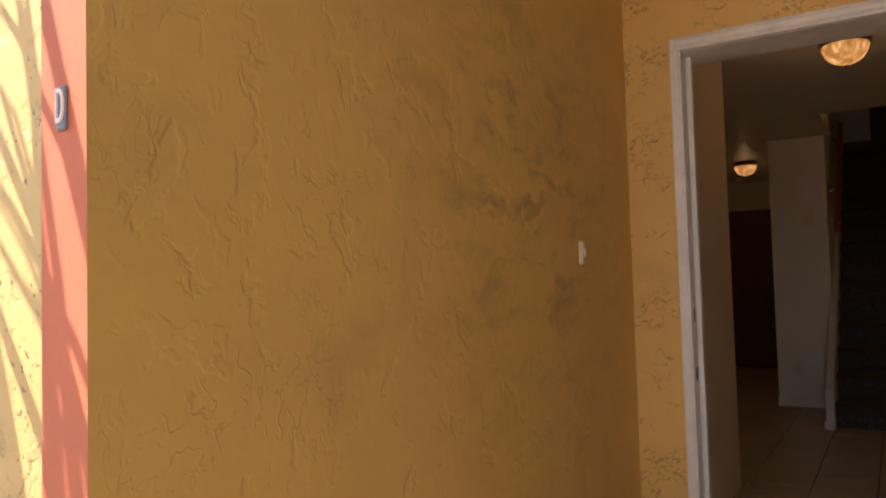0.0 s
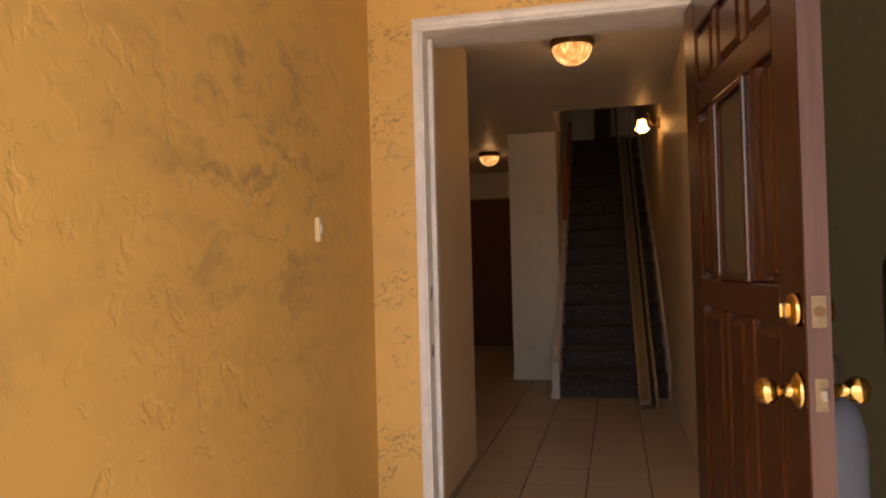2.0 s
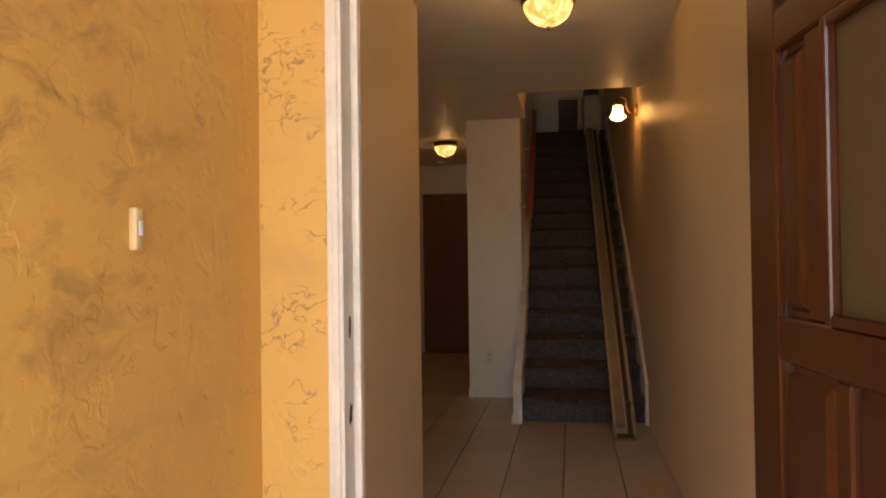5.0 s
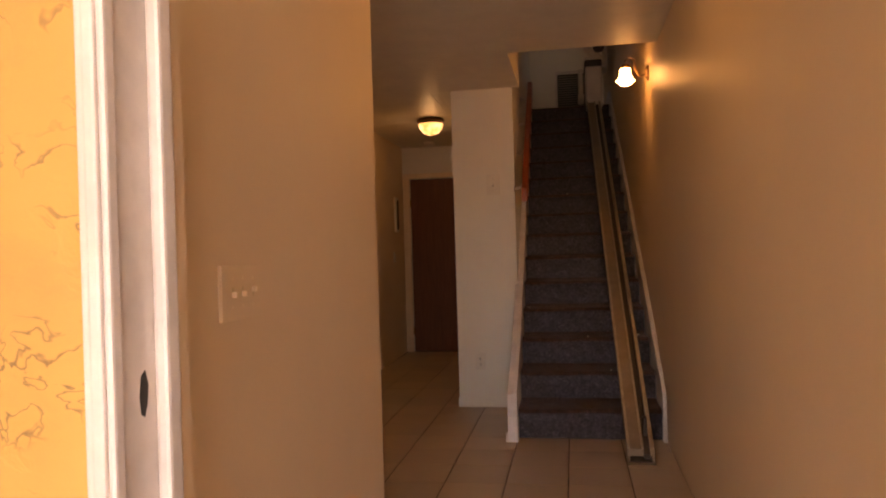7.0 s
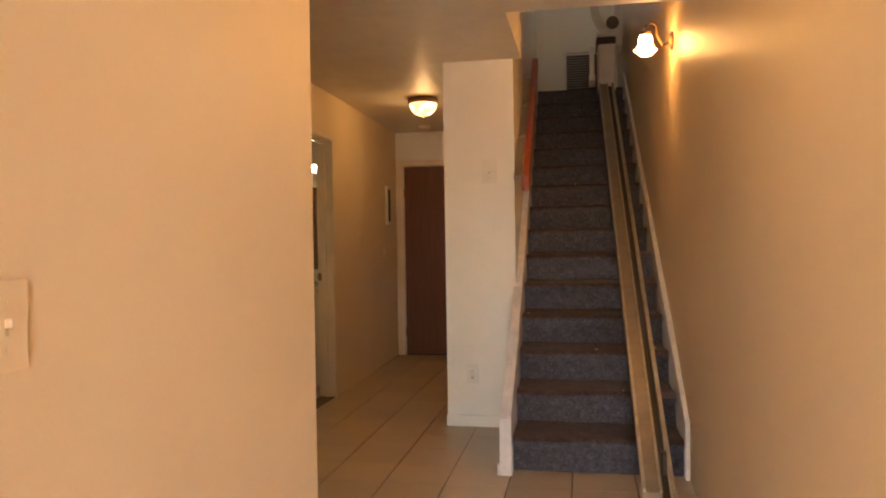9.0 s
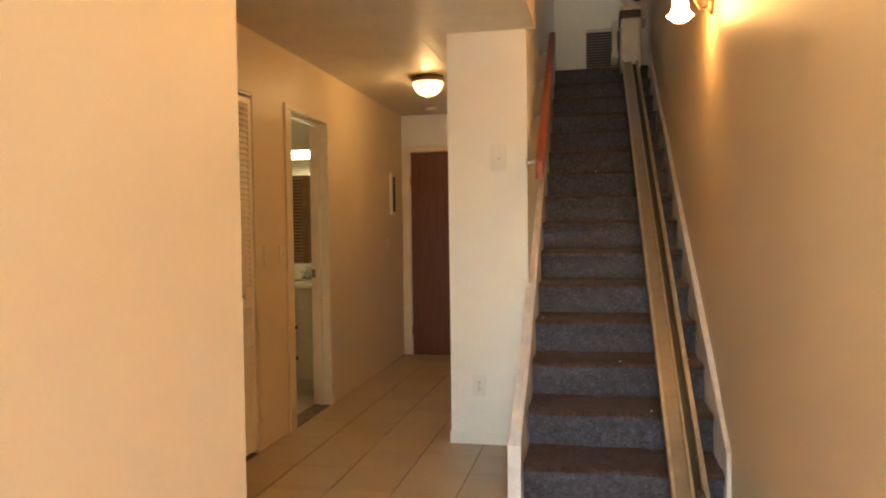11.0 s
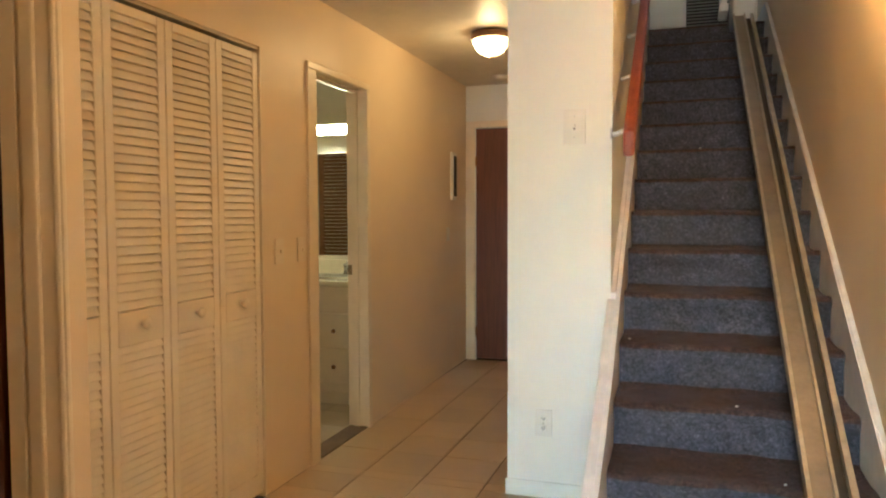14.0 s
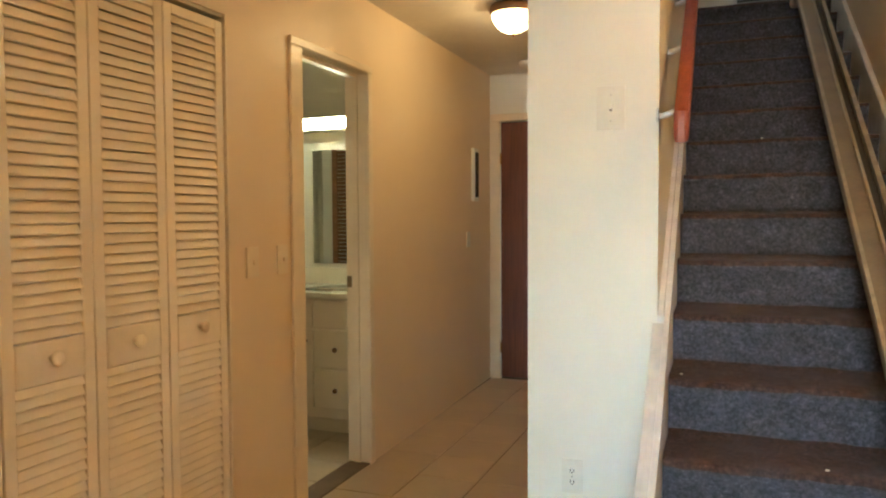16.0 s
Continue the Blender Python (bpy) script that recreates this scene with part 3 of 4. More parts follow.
# ---- front door frame and door ----
def casing_side(x0, x1, y, z0, z1, depth=0.02):
    return boxes(((x0, y - depth, z0), (x1, y, z1)), ((x0 + (x1 - x0) * 0.35, y - depth - 0.008, z0), (x0 + (x1 - x0) * 0.8, y - depth, z1)), bevel=0.004, seg=2)


frame1 = thing("door_frame", (-0.15, 2.85, -0.1), "white painted entry door frame, chipped round the strike holes", "door frame", kind="structure")
part("casing", casing_side(-0.586, -0.55, DOOR_Y0 + 0.012, -0.1, 1.93), M_TRIMW, frame1)
part("jamb", boxes(((-0.586, DOOR_Y0 + 0.012, -0.1), (-0.556, 2.9, 1.965)), bevel=0.004), M_TRIMW, frame1)
part("jamb", boxes(((-0.62, 2.9, -0.1), (-0.558, 2.957, 1.965)), bevel=0.003), M_WALL, frame1, "tan painted inner lining")
part("door_stop", boxes(((-0.556, 2.87, -0.1), (-0.538, 2.9, 1.93)), bevel=0.005, seg=2), M_TRIMW, frame1)
part("jamb", boxes(((0.315, DOOR_Y0 + 0.012, -0.1), (0.345, 2.888, 1.965)), bevel=0.004), M_TRIM, frame1, "cream painted jamb")
part("jamb", boxes(((0.319, 2.888, -0.1), (0.345, 2.94, 1.965))), M_WALL, frame1, "cream painted lining")
part("head", boxes(((-0.556, DOOR_Y0 + 0.012, 1.93), (0.315, 3.0, 1.965)), bevel=0.004), M_TRIMW, frame1)
part("casing", boxes(((-0.586, DOOR_Y0 - 0.008, 1.93), (0.345, DOOR_Y0 + 0.012, 1.975)), ((-0.57, DOOR_Y0 - 0.016, 1.94), (0.33, DOOR_Y0 - 0.008, 1.965)), bevel=0.004), M_TRIMW, frame1)
part("threshold", boxes(((-0.586, DOOR_Y0 - 0.02, -0.1), (0.345, DOOR_Y1, 0.012)), bevel=0.008), M_BRONZE, frame1)
part("strike_hole", prism([(2.841, 1.03), (2.847, 1.026), (2.853, 1.04), (2.856, 1.062), (2.85, 1.08), (2.842, 1.074), (2.838, 1.05)], -0.5562, -0.5552), M_DARK, frame1)
part("strike_hole", prism([(2.838, 0.835), (2.855, 0.84), (2.86, 0.88), (2.852, 0.872), (2.846, 0.885), (2.836, 0.85)], -0.5562, -0.5552), M_DARK, frame1)

DW, DH, DT = 0.93, 1.99, 0.044
hinge = Vector((0.327, 2.79, -0.08))
turn = Matrix.Rotation(math.atan2(-0.9933, 0.1157), 4, "Z")
door = placed("front_door", Matrix.Translation(hinge) @ turn, "open varnished mahogany panel door with brass knob and deadbolt", "door")
# local axes: x along the leaf from the hinge, y away from the camera side, z up from the leaf's foot


def leaf_frame():
    bm = bmesh.new()
    for lo, hi in (((0, -DT, 0), (0.135, 0, DH)), ((0.795, -DT, 0), (DW, 0, DH))):
        add_box(bm, lo, hi, 0.004)
    for z0, z1 in ((0.0, 0.2), (1.092, 1.172), (1.645, 1.72), (1.885, DH)):
        add_box(bm, (0.135, -DT, z0), (0.795, 0, z1), 0.004)
    for z0, z1, cuts in ((0.2, 1.092, ((0.335, 0.385), (0.53, 0.60))), (1.172, 1.645, ((0.25, 0.325), (0.60, 0.68))), (1.72, 1.885, ((0.32, 0.37), (0.57, 0.62)))):
        for a, b in cuts:
            add_box(bm, (a, -DT + 0.003, z0), (b, -0.003, z1), 0.005)
    return bm


part("leaf", leaf_frame(), M_DOOR, door)
part("leaf_edge", boxes(((DW, -DT + 0.001, 0.0), (DW + 0.003, -0.001, DH))), M_DOOREDGE, door, "paler bare wood closing edge")


def raised_panel(x0, x1, z0, z1):
    bm = bmesh.new()
    add_box(bm, (x0, -DT + 0.014, z0), (x1, -0.014, z1))
    for y, s in ((-DT + 0.014, -1), (-0.014, 1)):
        o = [bm.verts.new((x, y, z)) for x, z in ((x0 + 0.012, z0 + 0.012), (x1 - 0.012, z0 + 0.012), (x1 - 0.012, z1 - 0.012), (x0 + 0.012, z1 - 0.012))]
        i = [bm.verts.new((x, y + s * 0.011, z)) for x, z in ((x0 + 0.03, z0 + 0.03), (x1 - 0.03, z0 + 0.03), (x1 - 0.03, z1 - 0.03), (x0 + 0.03, z1 - 0.03))]
        for k in range(4):
            bm.faces.new((o[k], o[(k + 1) % 4], i[(k + 1) % 4], i[k]))
        bm.faces.new(i)
    bmesh.ops.recalc_face_normals(bm, faces=bm.faces)
    return bm


for x0, x1, z0, z1 in ((0.135, 0.335, 0.2, 1.092), (0.385, 0.53, 0.2, 1.092), (0.60, 0.795, 0.2, 1.092), (0.135, 0.25, 1.172, 1.645), (0.68, 0.795, 1.172, 1.645),
                       (0.135, 0.32, 1.72, 1.885), (0.37, 0.57, 1.72, 1.885), (0.62, 0.795, 1.72, 1.885)):
    part("panel", raised_panel(x0, x1, z0, z1), M_DOOR, door)
part("centre_panel", boxes(((0.325, -0.03, 1.172), (0.60, -0.016, 1.645))), M_PANE, door, "amber textured centre panel")
part("moulding", boxes(((0.325, -DT - 0.006, 1.172), (0.345, -0.03, 1.645)), ((0.58, -DT - 0.006, 1.172), (0.60, -0.03, 1.645)), ((0.345, -DT - 0.006, 1.172), (0.58, -0.03, 1.19)), ((0.345, -DT - 0.006, 1.627), (0.58, -0.03, 1.645)), bevel=0.005, seg=2), M_DOOR, door)
KX, KZ, LZ = 0.884, 0.977, 1.128
for side in (-1, 1):
    base = -DT if side < 0 else 0.0
    kn = part("knob", lathe([(0.034, 0.0), (0.036, side * 0.006), (0.02, side * 0.012), (0.013, side * 0.018), (0.013, side * 0.036), (0.017, side * 0.04), (0.025, side * 0.052), (0.0265, side * 0.06), (0.022, side * 0.072), (0.012, side * 0.079), (0.0, side * 0.08)], 28, "y", (KX, base, KZ)), M_BRASS, door, "round polished brass knob", True)
    part("deadbolt", lathe([(0.033, 0.0), (0.033, side * 0.008), (0.027, side * 0.014), (0.014, side * 0.017), (0.0, side * 0.017)], 28, "y", (KX, base, LZ)), M_BRASS, door, "brass deadbolt rose", True)
part("thumb_turn", boxes(((KX - 0.004, -DT - 0.032, LZ - 0.014), (KX + 0.004, -DT - 0.012, LZ + 0.014)), bevel=0.005, seg=2), M_BRASS, door)
part("latch_plate", boxes(((DW + 0.003, -0.035, LZ - 0.03), (DW + 0.006, -0.009, LZ + 0.03)), bevel=0.0012), M_OLDBRASS, door)
part("latch_plate", boxes(((DW + 0.003, -0.033, KZ - 0.03), (DW + 0.0055, -0.011, KZ + 0.03)), bevel=0.001), M_OLDBRASS, door)
part("latch_bolt", boxes(((DW + 0.0055, -0.028, KZ - 0.01), (DW + 0.016, -0.014, KZ + 0.012)), bevel=0.003), M_STEEL, door)
part("latch_bolt", lathe([(0.010, 0.0), (0.010, 0.003), (0.0, 0.003)], 16, "x", (DW + 0.006, -0.022, LZ)), M_BRONZE, door)

# ---- closet bifold doors ----
bifold = thing("bifold_door", (-2.03, 6.65, 0), "closed four-leaf louvred closet door painted peach", "closet door")
LW = 0.311


def leaf_boards(y0):
    x0, x1, st = -2.037, -2.004, 0.042
    b = 0.003
    return boxes(((x0, y0 + 0.002, 0.025), (x1, y0 + st, 2.02)), ((x0, y0 + LW - st, 0.025), (x1, y0 + LW - 0.002, 2.02)), ((x0, y0 + st, 1.985), (x1, y0 + LW - st, 2.02)),
                 ((x0, y0 + st, 0.845), (x1, y0 + LW - st, 0.965)), ((x0, y0 + st, 0.025), (x1, y0 + LW - st, 0.12)), bevel=b)


slat_me = None
for k in range(4):
    y0 = 6.028 + k * LW
    leaf = part("leaf", leaf_boards(y0), M_LOUV, bifold)
    for z0, z1 in ((0.12, 0.845), (0.965, 1.985)):
        n = round((z1 - z0) / 0.0319)
        for i in range(n):
            if slat_me is None:
                first = part("slat", prism([(-2.0215, 0.0283), (-2.017, 0.0295), (-2.005, 0.0035), (-2.005, -0.0005), (-2.009, -0.0005)], 6.07, 6.028 + LW - 0.042, "y"), M_LOUV, leaf)
                slat_me = first.data
                sl = first
            else:
                sl = new("slat", slat_me)
                sl.parent = leaf
            sl.location = Vector((0, k * LW, z0 + (i + 0.15) * (z1 - z0) / n))
    if k:
        part("knob", lathe([(0.009, 0.0), (0.009, 0.012), (0.019, 0.018), (0.021, 0.026), (0.015, 0.033), (0.0, 0.035)], 20, "x", (-2.004, y0 + 0.155, 0.915)), M_LOUV, leaf, "", True)
part("track", boxes(((-2.05, 6.02, 2.035), (-2.003, 7.28, 2.049)), bevel=0.002), M_BTILE, bifold, "pale metal top track")
setting("closet_jamb", boxes(((-2.12, 6.02, 0), (-1.996, 6.027, 2.05)), ((-2.12, 7.273, 0), (-1.994, 7.284, 2.05)), bevel=0.002), M_TRIM, "narrow closet jambs", "trim")

# ---- bathroom door frame ----
frame2 = thing("bathroom_door_frame", (-2.0, 8.1, 0), "cream painted bathroom door casing", "door frame", kind="structure")
for y0, y1 in ((7.702, 7.795), (8.425, 8.472)):
    part("casing", boxes(((LEFT_X, y0, 0), (LEFT_X + 0.015, y1, 2.035)), bevel=0.006, seg=3), M_TRIM, frame2)
part("casing", boxes(((LEFT_X, 7.702, 2.035), (LEFT_X + 0.016, 8.472, 2.072)), bevel=0.004), M_TRIM, frame2)
part("jamb", boxes(((-2.125, 7.79, 0), (-1.999, 7.80, 2.04)), bevel=0.002), M_TRIM, frame2)
part("jamb", boxes(((-2.125, 8.43, 0), (-1.999, 8.44, 2.04)), ((-2.085, 8.418, 0), (-2.05, 8.43, 2.04)), bevel=0.002), M_TRIM, frame2)
part("head", boxes(((-2.125, 7.80, 2.035), (-1.999, 8.43, 2.05)), ((-2.09, 7.80, 2.018), (-2.055, 8.418, 2.035))), M_TRIM, frame2)
part("strike_plate", boxes(((-2.122, 8.4265, 0.93), (-2.095, 8.4295, 0.99))), M_OLDBRASS, frame2, "tarnished strike plate")
part("threshold", boxes(((-2.12, 7.80, -0.01), (-2.0, 8.43, 0.006)), bevel=0.002), M_GROUT, frame2)

# ---- side door in the stub wall ----
frame3 = thing("side_door_frame", (-1.9, STUB_Y, 0), "cream moulded casing round a side door", "door frame", kind="structure")
part("casing", boxes(((-1.492, STUB_Y - 0.012, 0), (-1.376, STUB_Y, 2.1)), ((-1.475, STUB_Y - 0.022, 0), (-1.435, STUB_Y - 0.012, 2.1)), ((-1.395, STUB_Y - 0.02, 0), (-1.38, STUB_Y - 0.012, 2.1)), bevel=0.005, seg=2), M_TRIM, frame3)
part("jamb", boxes(((-1.55, STUB_Y - 0.004, 0), (-1.502, STUB_Y + 0.13, 2.045)), bevel=0.003), M_TRIM, frame3)
part("casing", boxes(((-2.33, STUB_Y - 0.012, 2.045), (-1.492, STUB_Y, 2.1)), bevel=0.004), M_TRIM, frame3)
part("catch", boxes(((-1.55, STUB_Y - 0.01, 1.985), (-1.495, STUB_Y - 0.0045, 2.045)), bevel=0.002), M_TRIM, frame3)
side_door = thing("side_door", (-2.0, STUB_Y + 0.07, 0.01), "closed dark reddish-brown wooden side door with scuffs", "door")
part("leaf", boxes(((-2.325, STUB_Y + 0.02, 0.008), (-1.60, STUB_Y + 0.085, 2.035)), bevel=0.004), M_FARDOOR, side_door)
part("scuff", boxes(((-1.66, STUB_Y + 0.0492, 0.83), (-1.655, STUB_Y + 0.05, 0.9)), ((-1.675, STUB_Y + 0.0492, 0.72), (-1.668, STUB_Y + 0.05, 0.76))), M_TRIMW, side_door)
# black sheets: the darkness behind the side door is put into their colour
setting("wall_room_dark", boxes(((-2.4, 5.9, 0), (-2.13, 5.95, CEIL)), ((-2.4, 5.67, 0), (-2.35, 5.9, CEIL))), M_DARK, "black sheets standing for the darkness behind the side door")
setting("corner_trim", boxes(((-0.885, HALL_END - 0.002, 0), (-0.822, 4.80, 2.1)), ((-0.885, 4.80, 0), (-0.844, 4.85, 2.1)), bevel=0.006, seg=3), M_TRIM, "cream moulded casing at the end of the entry wall", "trim")

# ---- far door ----
frame4 = thing("far_door_frame", (-1.55, FAR_Y, 0), "white casing of the door at the hall's end", "door frame", kind="structure")
part("casing", boxes(((-2.024, FAR_Y - 0.014, 0), (-1.945, FAR_Y, 2.045)), bevel=0.004), M_TRIM, frame4)
part("casing", boxes(((-1.17, FAR_Y - 0.014, 0), (-1.11, FAR_Y, 2.045)), bevel=0.004), M_TRIM, frame4)
part("casing", boxes(((-2.024, FAR_Y - 0.014, 2.045), (-1.11, FAR_Y, 2.1)), bevel=0.004), M_TRIM, frame4)
far_door = thing("far_door", (-1.55, FAR_Y + 0.03, 0.01), "closed dark brown flush wooden door at the hall's end", "door")
part("leaf", boxes(((-1.937, FAR_Y + 0.006, 0.012), (-1.173, FAR_Y + 0.045, 2.035)), bevel=0.003), M_FARDOOR, far_door)
for z in (0.25, 1.75):
    part("hinge", tube([(-1.938, FAR_Y + 0.0, z - 0.045), (-1.938, FAR_Y + 0.0, z + 0.045)], 0.006, 8), M_BRASS, far_door)
part("knob", lathe([(0.03, 0.0), (0.012, -0.01), (0.012, -0.03), (0.027, -0.045), (0.02, -0.062), (0.0, -0.066)], 20, "y", (-1.24, FAR_Y + 0.006, 0.95)), M_BRASS, far_door, "", True)


# ---- lamps ----
def ceiling_lamp(x, y, watts):
    ob = thing("ceiling_lamp", (x, y, CEIL), "lit round ceiling lamp with ribbed amber glass and a brown rim", "ceiling lamp", "hall ceiling lamps")
    part("rim", lathe([(0.05, CEIL), (0.115, CEIL), (0.124, CEIL - 0.012), (0.124, CEIL - 0.04), (0.116, CEIL - 0.046), (0.05, CEIL - 0.046)], 36, "z", (x, y, 0)), M_BRONZE, ob, "dark bronze rim", True)
    prof = [(0.112 * math.cos(a), CEIL - 0.044 - 0.105 * math.sin(a)) for a in [math.pi / 2 * k / 9 for k in range(9)]] + [(0.0, CEIL - 0.149)]
    globe = part("globe", lathe(prof, 48, "z", (x, y, 0), lambda a, h: 1 + 0.012 * math.cos(24 * a)), M_LAMP, ob, "glowing ribbed glass bowl", True)
    globe.visible_shadow = False
    part("finial", lathe([(0.0, CEIL - 0.147), (0.01, CEIL - 0.152), (0.008, CEIL - 0.162), (0.0, CEIL - 0.168)], 12, "z", (x, y, 0)), M_BRONZE, ob, "", True)
    bulb = new("bulb", bpy.data.lights.new("bulb", "POINT"))
    bulb.location = (x, y, CEIL - 0.085)
    bulb.data.energy, bulb.data.color, bulb.data.shadow_soft_size = watts, (1.0, 0.64, 0.28), 0.04
    return ob


ceiling_lamp(-0.15, 4.66, 0.4)
ceiling_lamp(-1.325, 8.81, 0.22)

sx, sy, sz = 0.316, 7.19, 2.335
sconce = thing("wall_lamp", (RIGHT_X, sy, sz), "lit wall lamp with a fluted tulip glass on a brass arm", "wall lamp")
part("backplate", lathe([(0.052, 0.0), (0.052, -0.008), (0.035, -0.02), (0.016, -0.026), (0.0, -0.026)], 28, "x", (RIGHT_X, sy, sz + 0.01)), M_BRONZE, sconce, "dark round backplate", True)
part("arm", tube([(RIGHT_X - 0.02, sy, sz + 0.0), (RIGHT_X - 0.06, sy, sz - 0.01), (RIGHT_X - 0.085, sy, sz + 0.04), (RIGHT_X - 0.09, sy, sz + 0.1), (RIGHT_X - 0.12, sy, sz + 0.12), (sx, sy, sz + 0.1), (sx, sy, sz + 0.06)], 0.006), M_BRONZE, sconce, "", True)
part("holder", lathe([(0.0, sz + 0.075), (0.028, sz + 0.07), (0.032, sz + 0.045), (0.0, sz + 0.045)], 20, "z", (sx, sy, 0)), M_BRASS, sconce, "", True)
part("shade", lathe([(0.03, sz + 0.05), (0.037, sz + 0.035), (0.038, sz + 0.0), (0.048, sz - 0.025), (0.062, sz - 0.036), (0.045, sz - 0.05), (0.03, sz - 0.065), (0.0, sz - 0.068)], 40, "z", (sx, sy, 0), lambda a, h: 1 + (0.07 * math.cos(6 * a) if h < sz - 0.02 else 0)), M_SCONCE, sconce, "glowing frosted tulip shade", True)


# ---- small wall fittings ----
def plate_on(name, axis, at, w, h, label, category, parts, face=None):
    """A wall plate: axis 'y' faces -y, 'x' faces +x. parts: (part name, du, dv, half width, half height, proud, material)."""
    ob = thing(name, at, label, category)

    def span(du, dv, hw, hh, p0, p1):
        x, y, z = at
        if axis == "y":
            return ((x + du - hw, y - p1, z + dv - hh), (x + du + hw, y - p0, z + dv + hh))
        return ((x + p0, y + du - hw, z + dv - hh), (x + p1, y + du + hw, z + dv + hh))
    part("plate", boxes(span(0, 0, w / 2, h / 2, 0, 0.009), bevel=0.002, seg=2), face or M_PLATE, ob)
    for nm, du, dv, hw, hh, proud, mm in parts:
        part(nm, boxes(span(du, dv, hw, hh, 0.0092, 0.0092 + proud), bevel=min(hw, hh, proud) * 0.3), mm, ob)
    return ob


screw = [("screw", 0, 0.045, 0.003, 0.003, 0.001, M_STEEL), ("screw", 0, -0.045, 0.003, 0.003, 0.001, M_STEEL)]
plate_on("light_switch", "y", (-0.645, PIL_Y, 1.68), 0.098, 0.152, "ivory toggle light switch on the white wall end", "light switch", [("slot", 0, 0, 0.005, 0.012, 0.0006, M_VENT), ("toggle", 0, 0.004, 0.004, 0.008, 0.012, M_PLATE)] + screw)
plate_on("power_outlet", "y", (-0.778, PIL_Y, 0.346), 0.078, 0.122, "ivory double power outlet low on the white wall end", "outlet",
         [("socket", 0, s * 0.021, 0.016, 0.013, 0.003, M_PLATE) for s in (1, -1)] + [("slot", du, s * 0.021 + 0.003, 0.0016, 0.005, 0.0036, M_DARK) for s in (1, -1) for du in (-0.006, 0.006)] + [("slot", 0, s * 0.021 - 0.006, 0.0025, 0.0025, 0.0036, M_DARK) for s in (1, -1)] + [("screw", 0, 0, 0.003, 0.003, 0.001, M_STEEL)])
triple = []
for du, up in ((-0.044, -1), (0.004, -1), (0.055, 1)):
    triple += [("slot", du, -0.007 * up, 0.003, 0.005, 0.0005, M_BELL), ("toggle", du, 0.004 * up, 0.004, 0.006, 0.011, M_WALL), ("screw", du, 0.03, 0.0022, 0.0022, 0.0012, M_PAINTED), ("screw", du, -0.03, 0.0022, 0.0022, 0.0012, M_PAINTED)]
plate_on("light_switch", "x", (HALL_X, 3.558, 1.13), 0.184, 0.116, "painted-over triple toggle switch on the cream entry wall", "light switch", triple, M_WALL)
for y in (7.42, 7.63):
    plate_on("light_switch", "x", (LEFT_X, y, 1.125), 0.075, 0.12, "cream painted-over switch plate beside the bathroom door", "light switch", [("toggle", 0, 0, 0.004, 0.009, 0.01, M_TRIM)], M_TRIM)
plate_on("light_switch", "x", (LEFT_X - 0.022, 10.08, 1.13), 0.07, 0.11, "small cream switch plate near the far door", "light switch", [("toggle", 0, 0, 0.004, 0.009, 0.01, M_PLATE)])
FX, FY = LEFT_X - 0.024, 10.22
fuse = thing("breaker_panel", (FX, FY, 1.6), "white breaker panel with a dark opening on the hall wall", "breaker panel")
part("cover", boxes(((FX, FY - 0.055, 1.41), (FX + 0.024, FY + 0.055, 1.80)), bevel=0.006, seg=2), M_WHITE, fuse)
part("door", boxes(((FX + 0.0245, FY - 0.03, 1.44), (FX + 0.028, FY + 0.04, 1.77))), M_DARK, fuse)
smoke = thing("smoke_detector", (-1.62, 10.25, CEIL), "small pale smoke detector on the hall ceiling", "smoke detector")
part("body", lathe([(0.06, CEIL), (0.06, CEIL - 0.02), (0.045, CEIL - 0.034), (0.0, CEIL - 0.036)], 28, "z", (-1.62, 10.25, 0)), M_PLATE, smoke, "", True)
bell = thing("door_bell", (PORCH_X, 2.303, 1.255), "small pale door bell button on the stucco wall", "door bell")
part("housing", boxes(((PORCH_X, 2.293, 1.222), (PORCH_X + 0.015, 2.313, 1.289)), bevel=0.005, seg=2), M_BELL, bell)
part("button", boxes(((PORCH_X + 0.015, 2.298, 1.245), (PORCH_X + 0.018, 2.308, 1.268)), bevel=0.002), M_LETTER, bell)

# house letter
letter = thing("house_letter", (-1.424, 1.185, 1.562), "blue-grey enamel plate with the white letter D on the red band", "house letter")
part("plate", boxes(((-1.44, 1.177, 1.516), (-1.408, 1.185, 1.608)), bevel=0.003), M_PLATEBLUE, letter)
font = bpy.data.curves.new("letter", "FONT")
font.body, font.size, font.extrude, font.align_x, font.align_y = "D", 0.1, 0.002, "CENTER", "CENTER"
glyph = new("glyph", font)
glyph.parent = letter
glyph.matrix_local = Matrix.Translation((0, -0.010, 0)) @ Matrix.Rotation(radians(90), 4, "X") @ Matrix.Diagonal((0.4, 1.05, 1, 1))
font.materials.append(M_LETTER)

# ---- bathroom ----
vanity = thing("vanity_cabinet", (-2.55, 9.08, 0), "cream bathroom vanity with drawers and small round knobs", "vanity")
VX0, VX1, VY = -2.98, -2.125, 8.82
part("body", boxes(((VX0, VY + 0.012, 0.09), (VX1, 9.348, 0.815)), bevel=0.003), M_VAN, vanity)
part("toe_kick", boxes(((VX0, VY + 0.05, 0.0), (VX1, 9.348, 0.09))), M_VAN, vanity)
fronts = [(-2.56, -2.14, 0.64, 0.80, 0), (-2.56, -2.14, 0.40, 0.63, 1), (-2.56, -2.14, 0.155, 0.39, 1), (-2.97, -2.57, 0.155, 0.63, 2), (-2.97, -2.57, 0.64, 0.80, 0)]
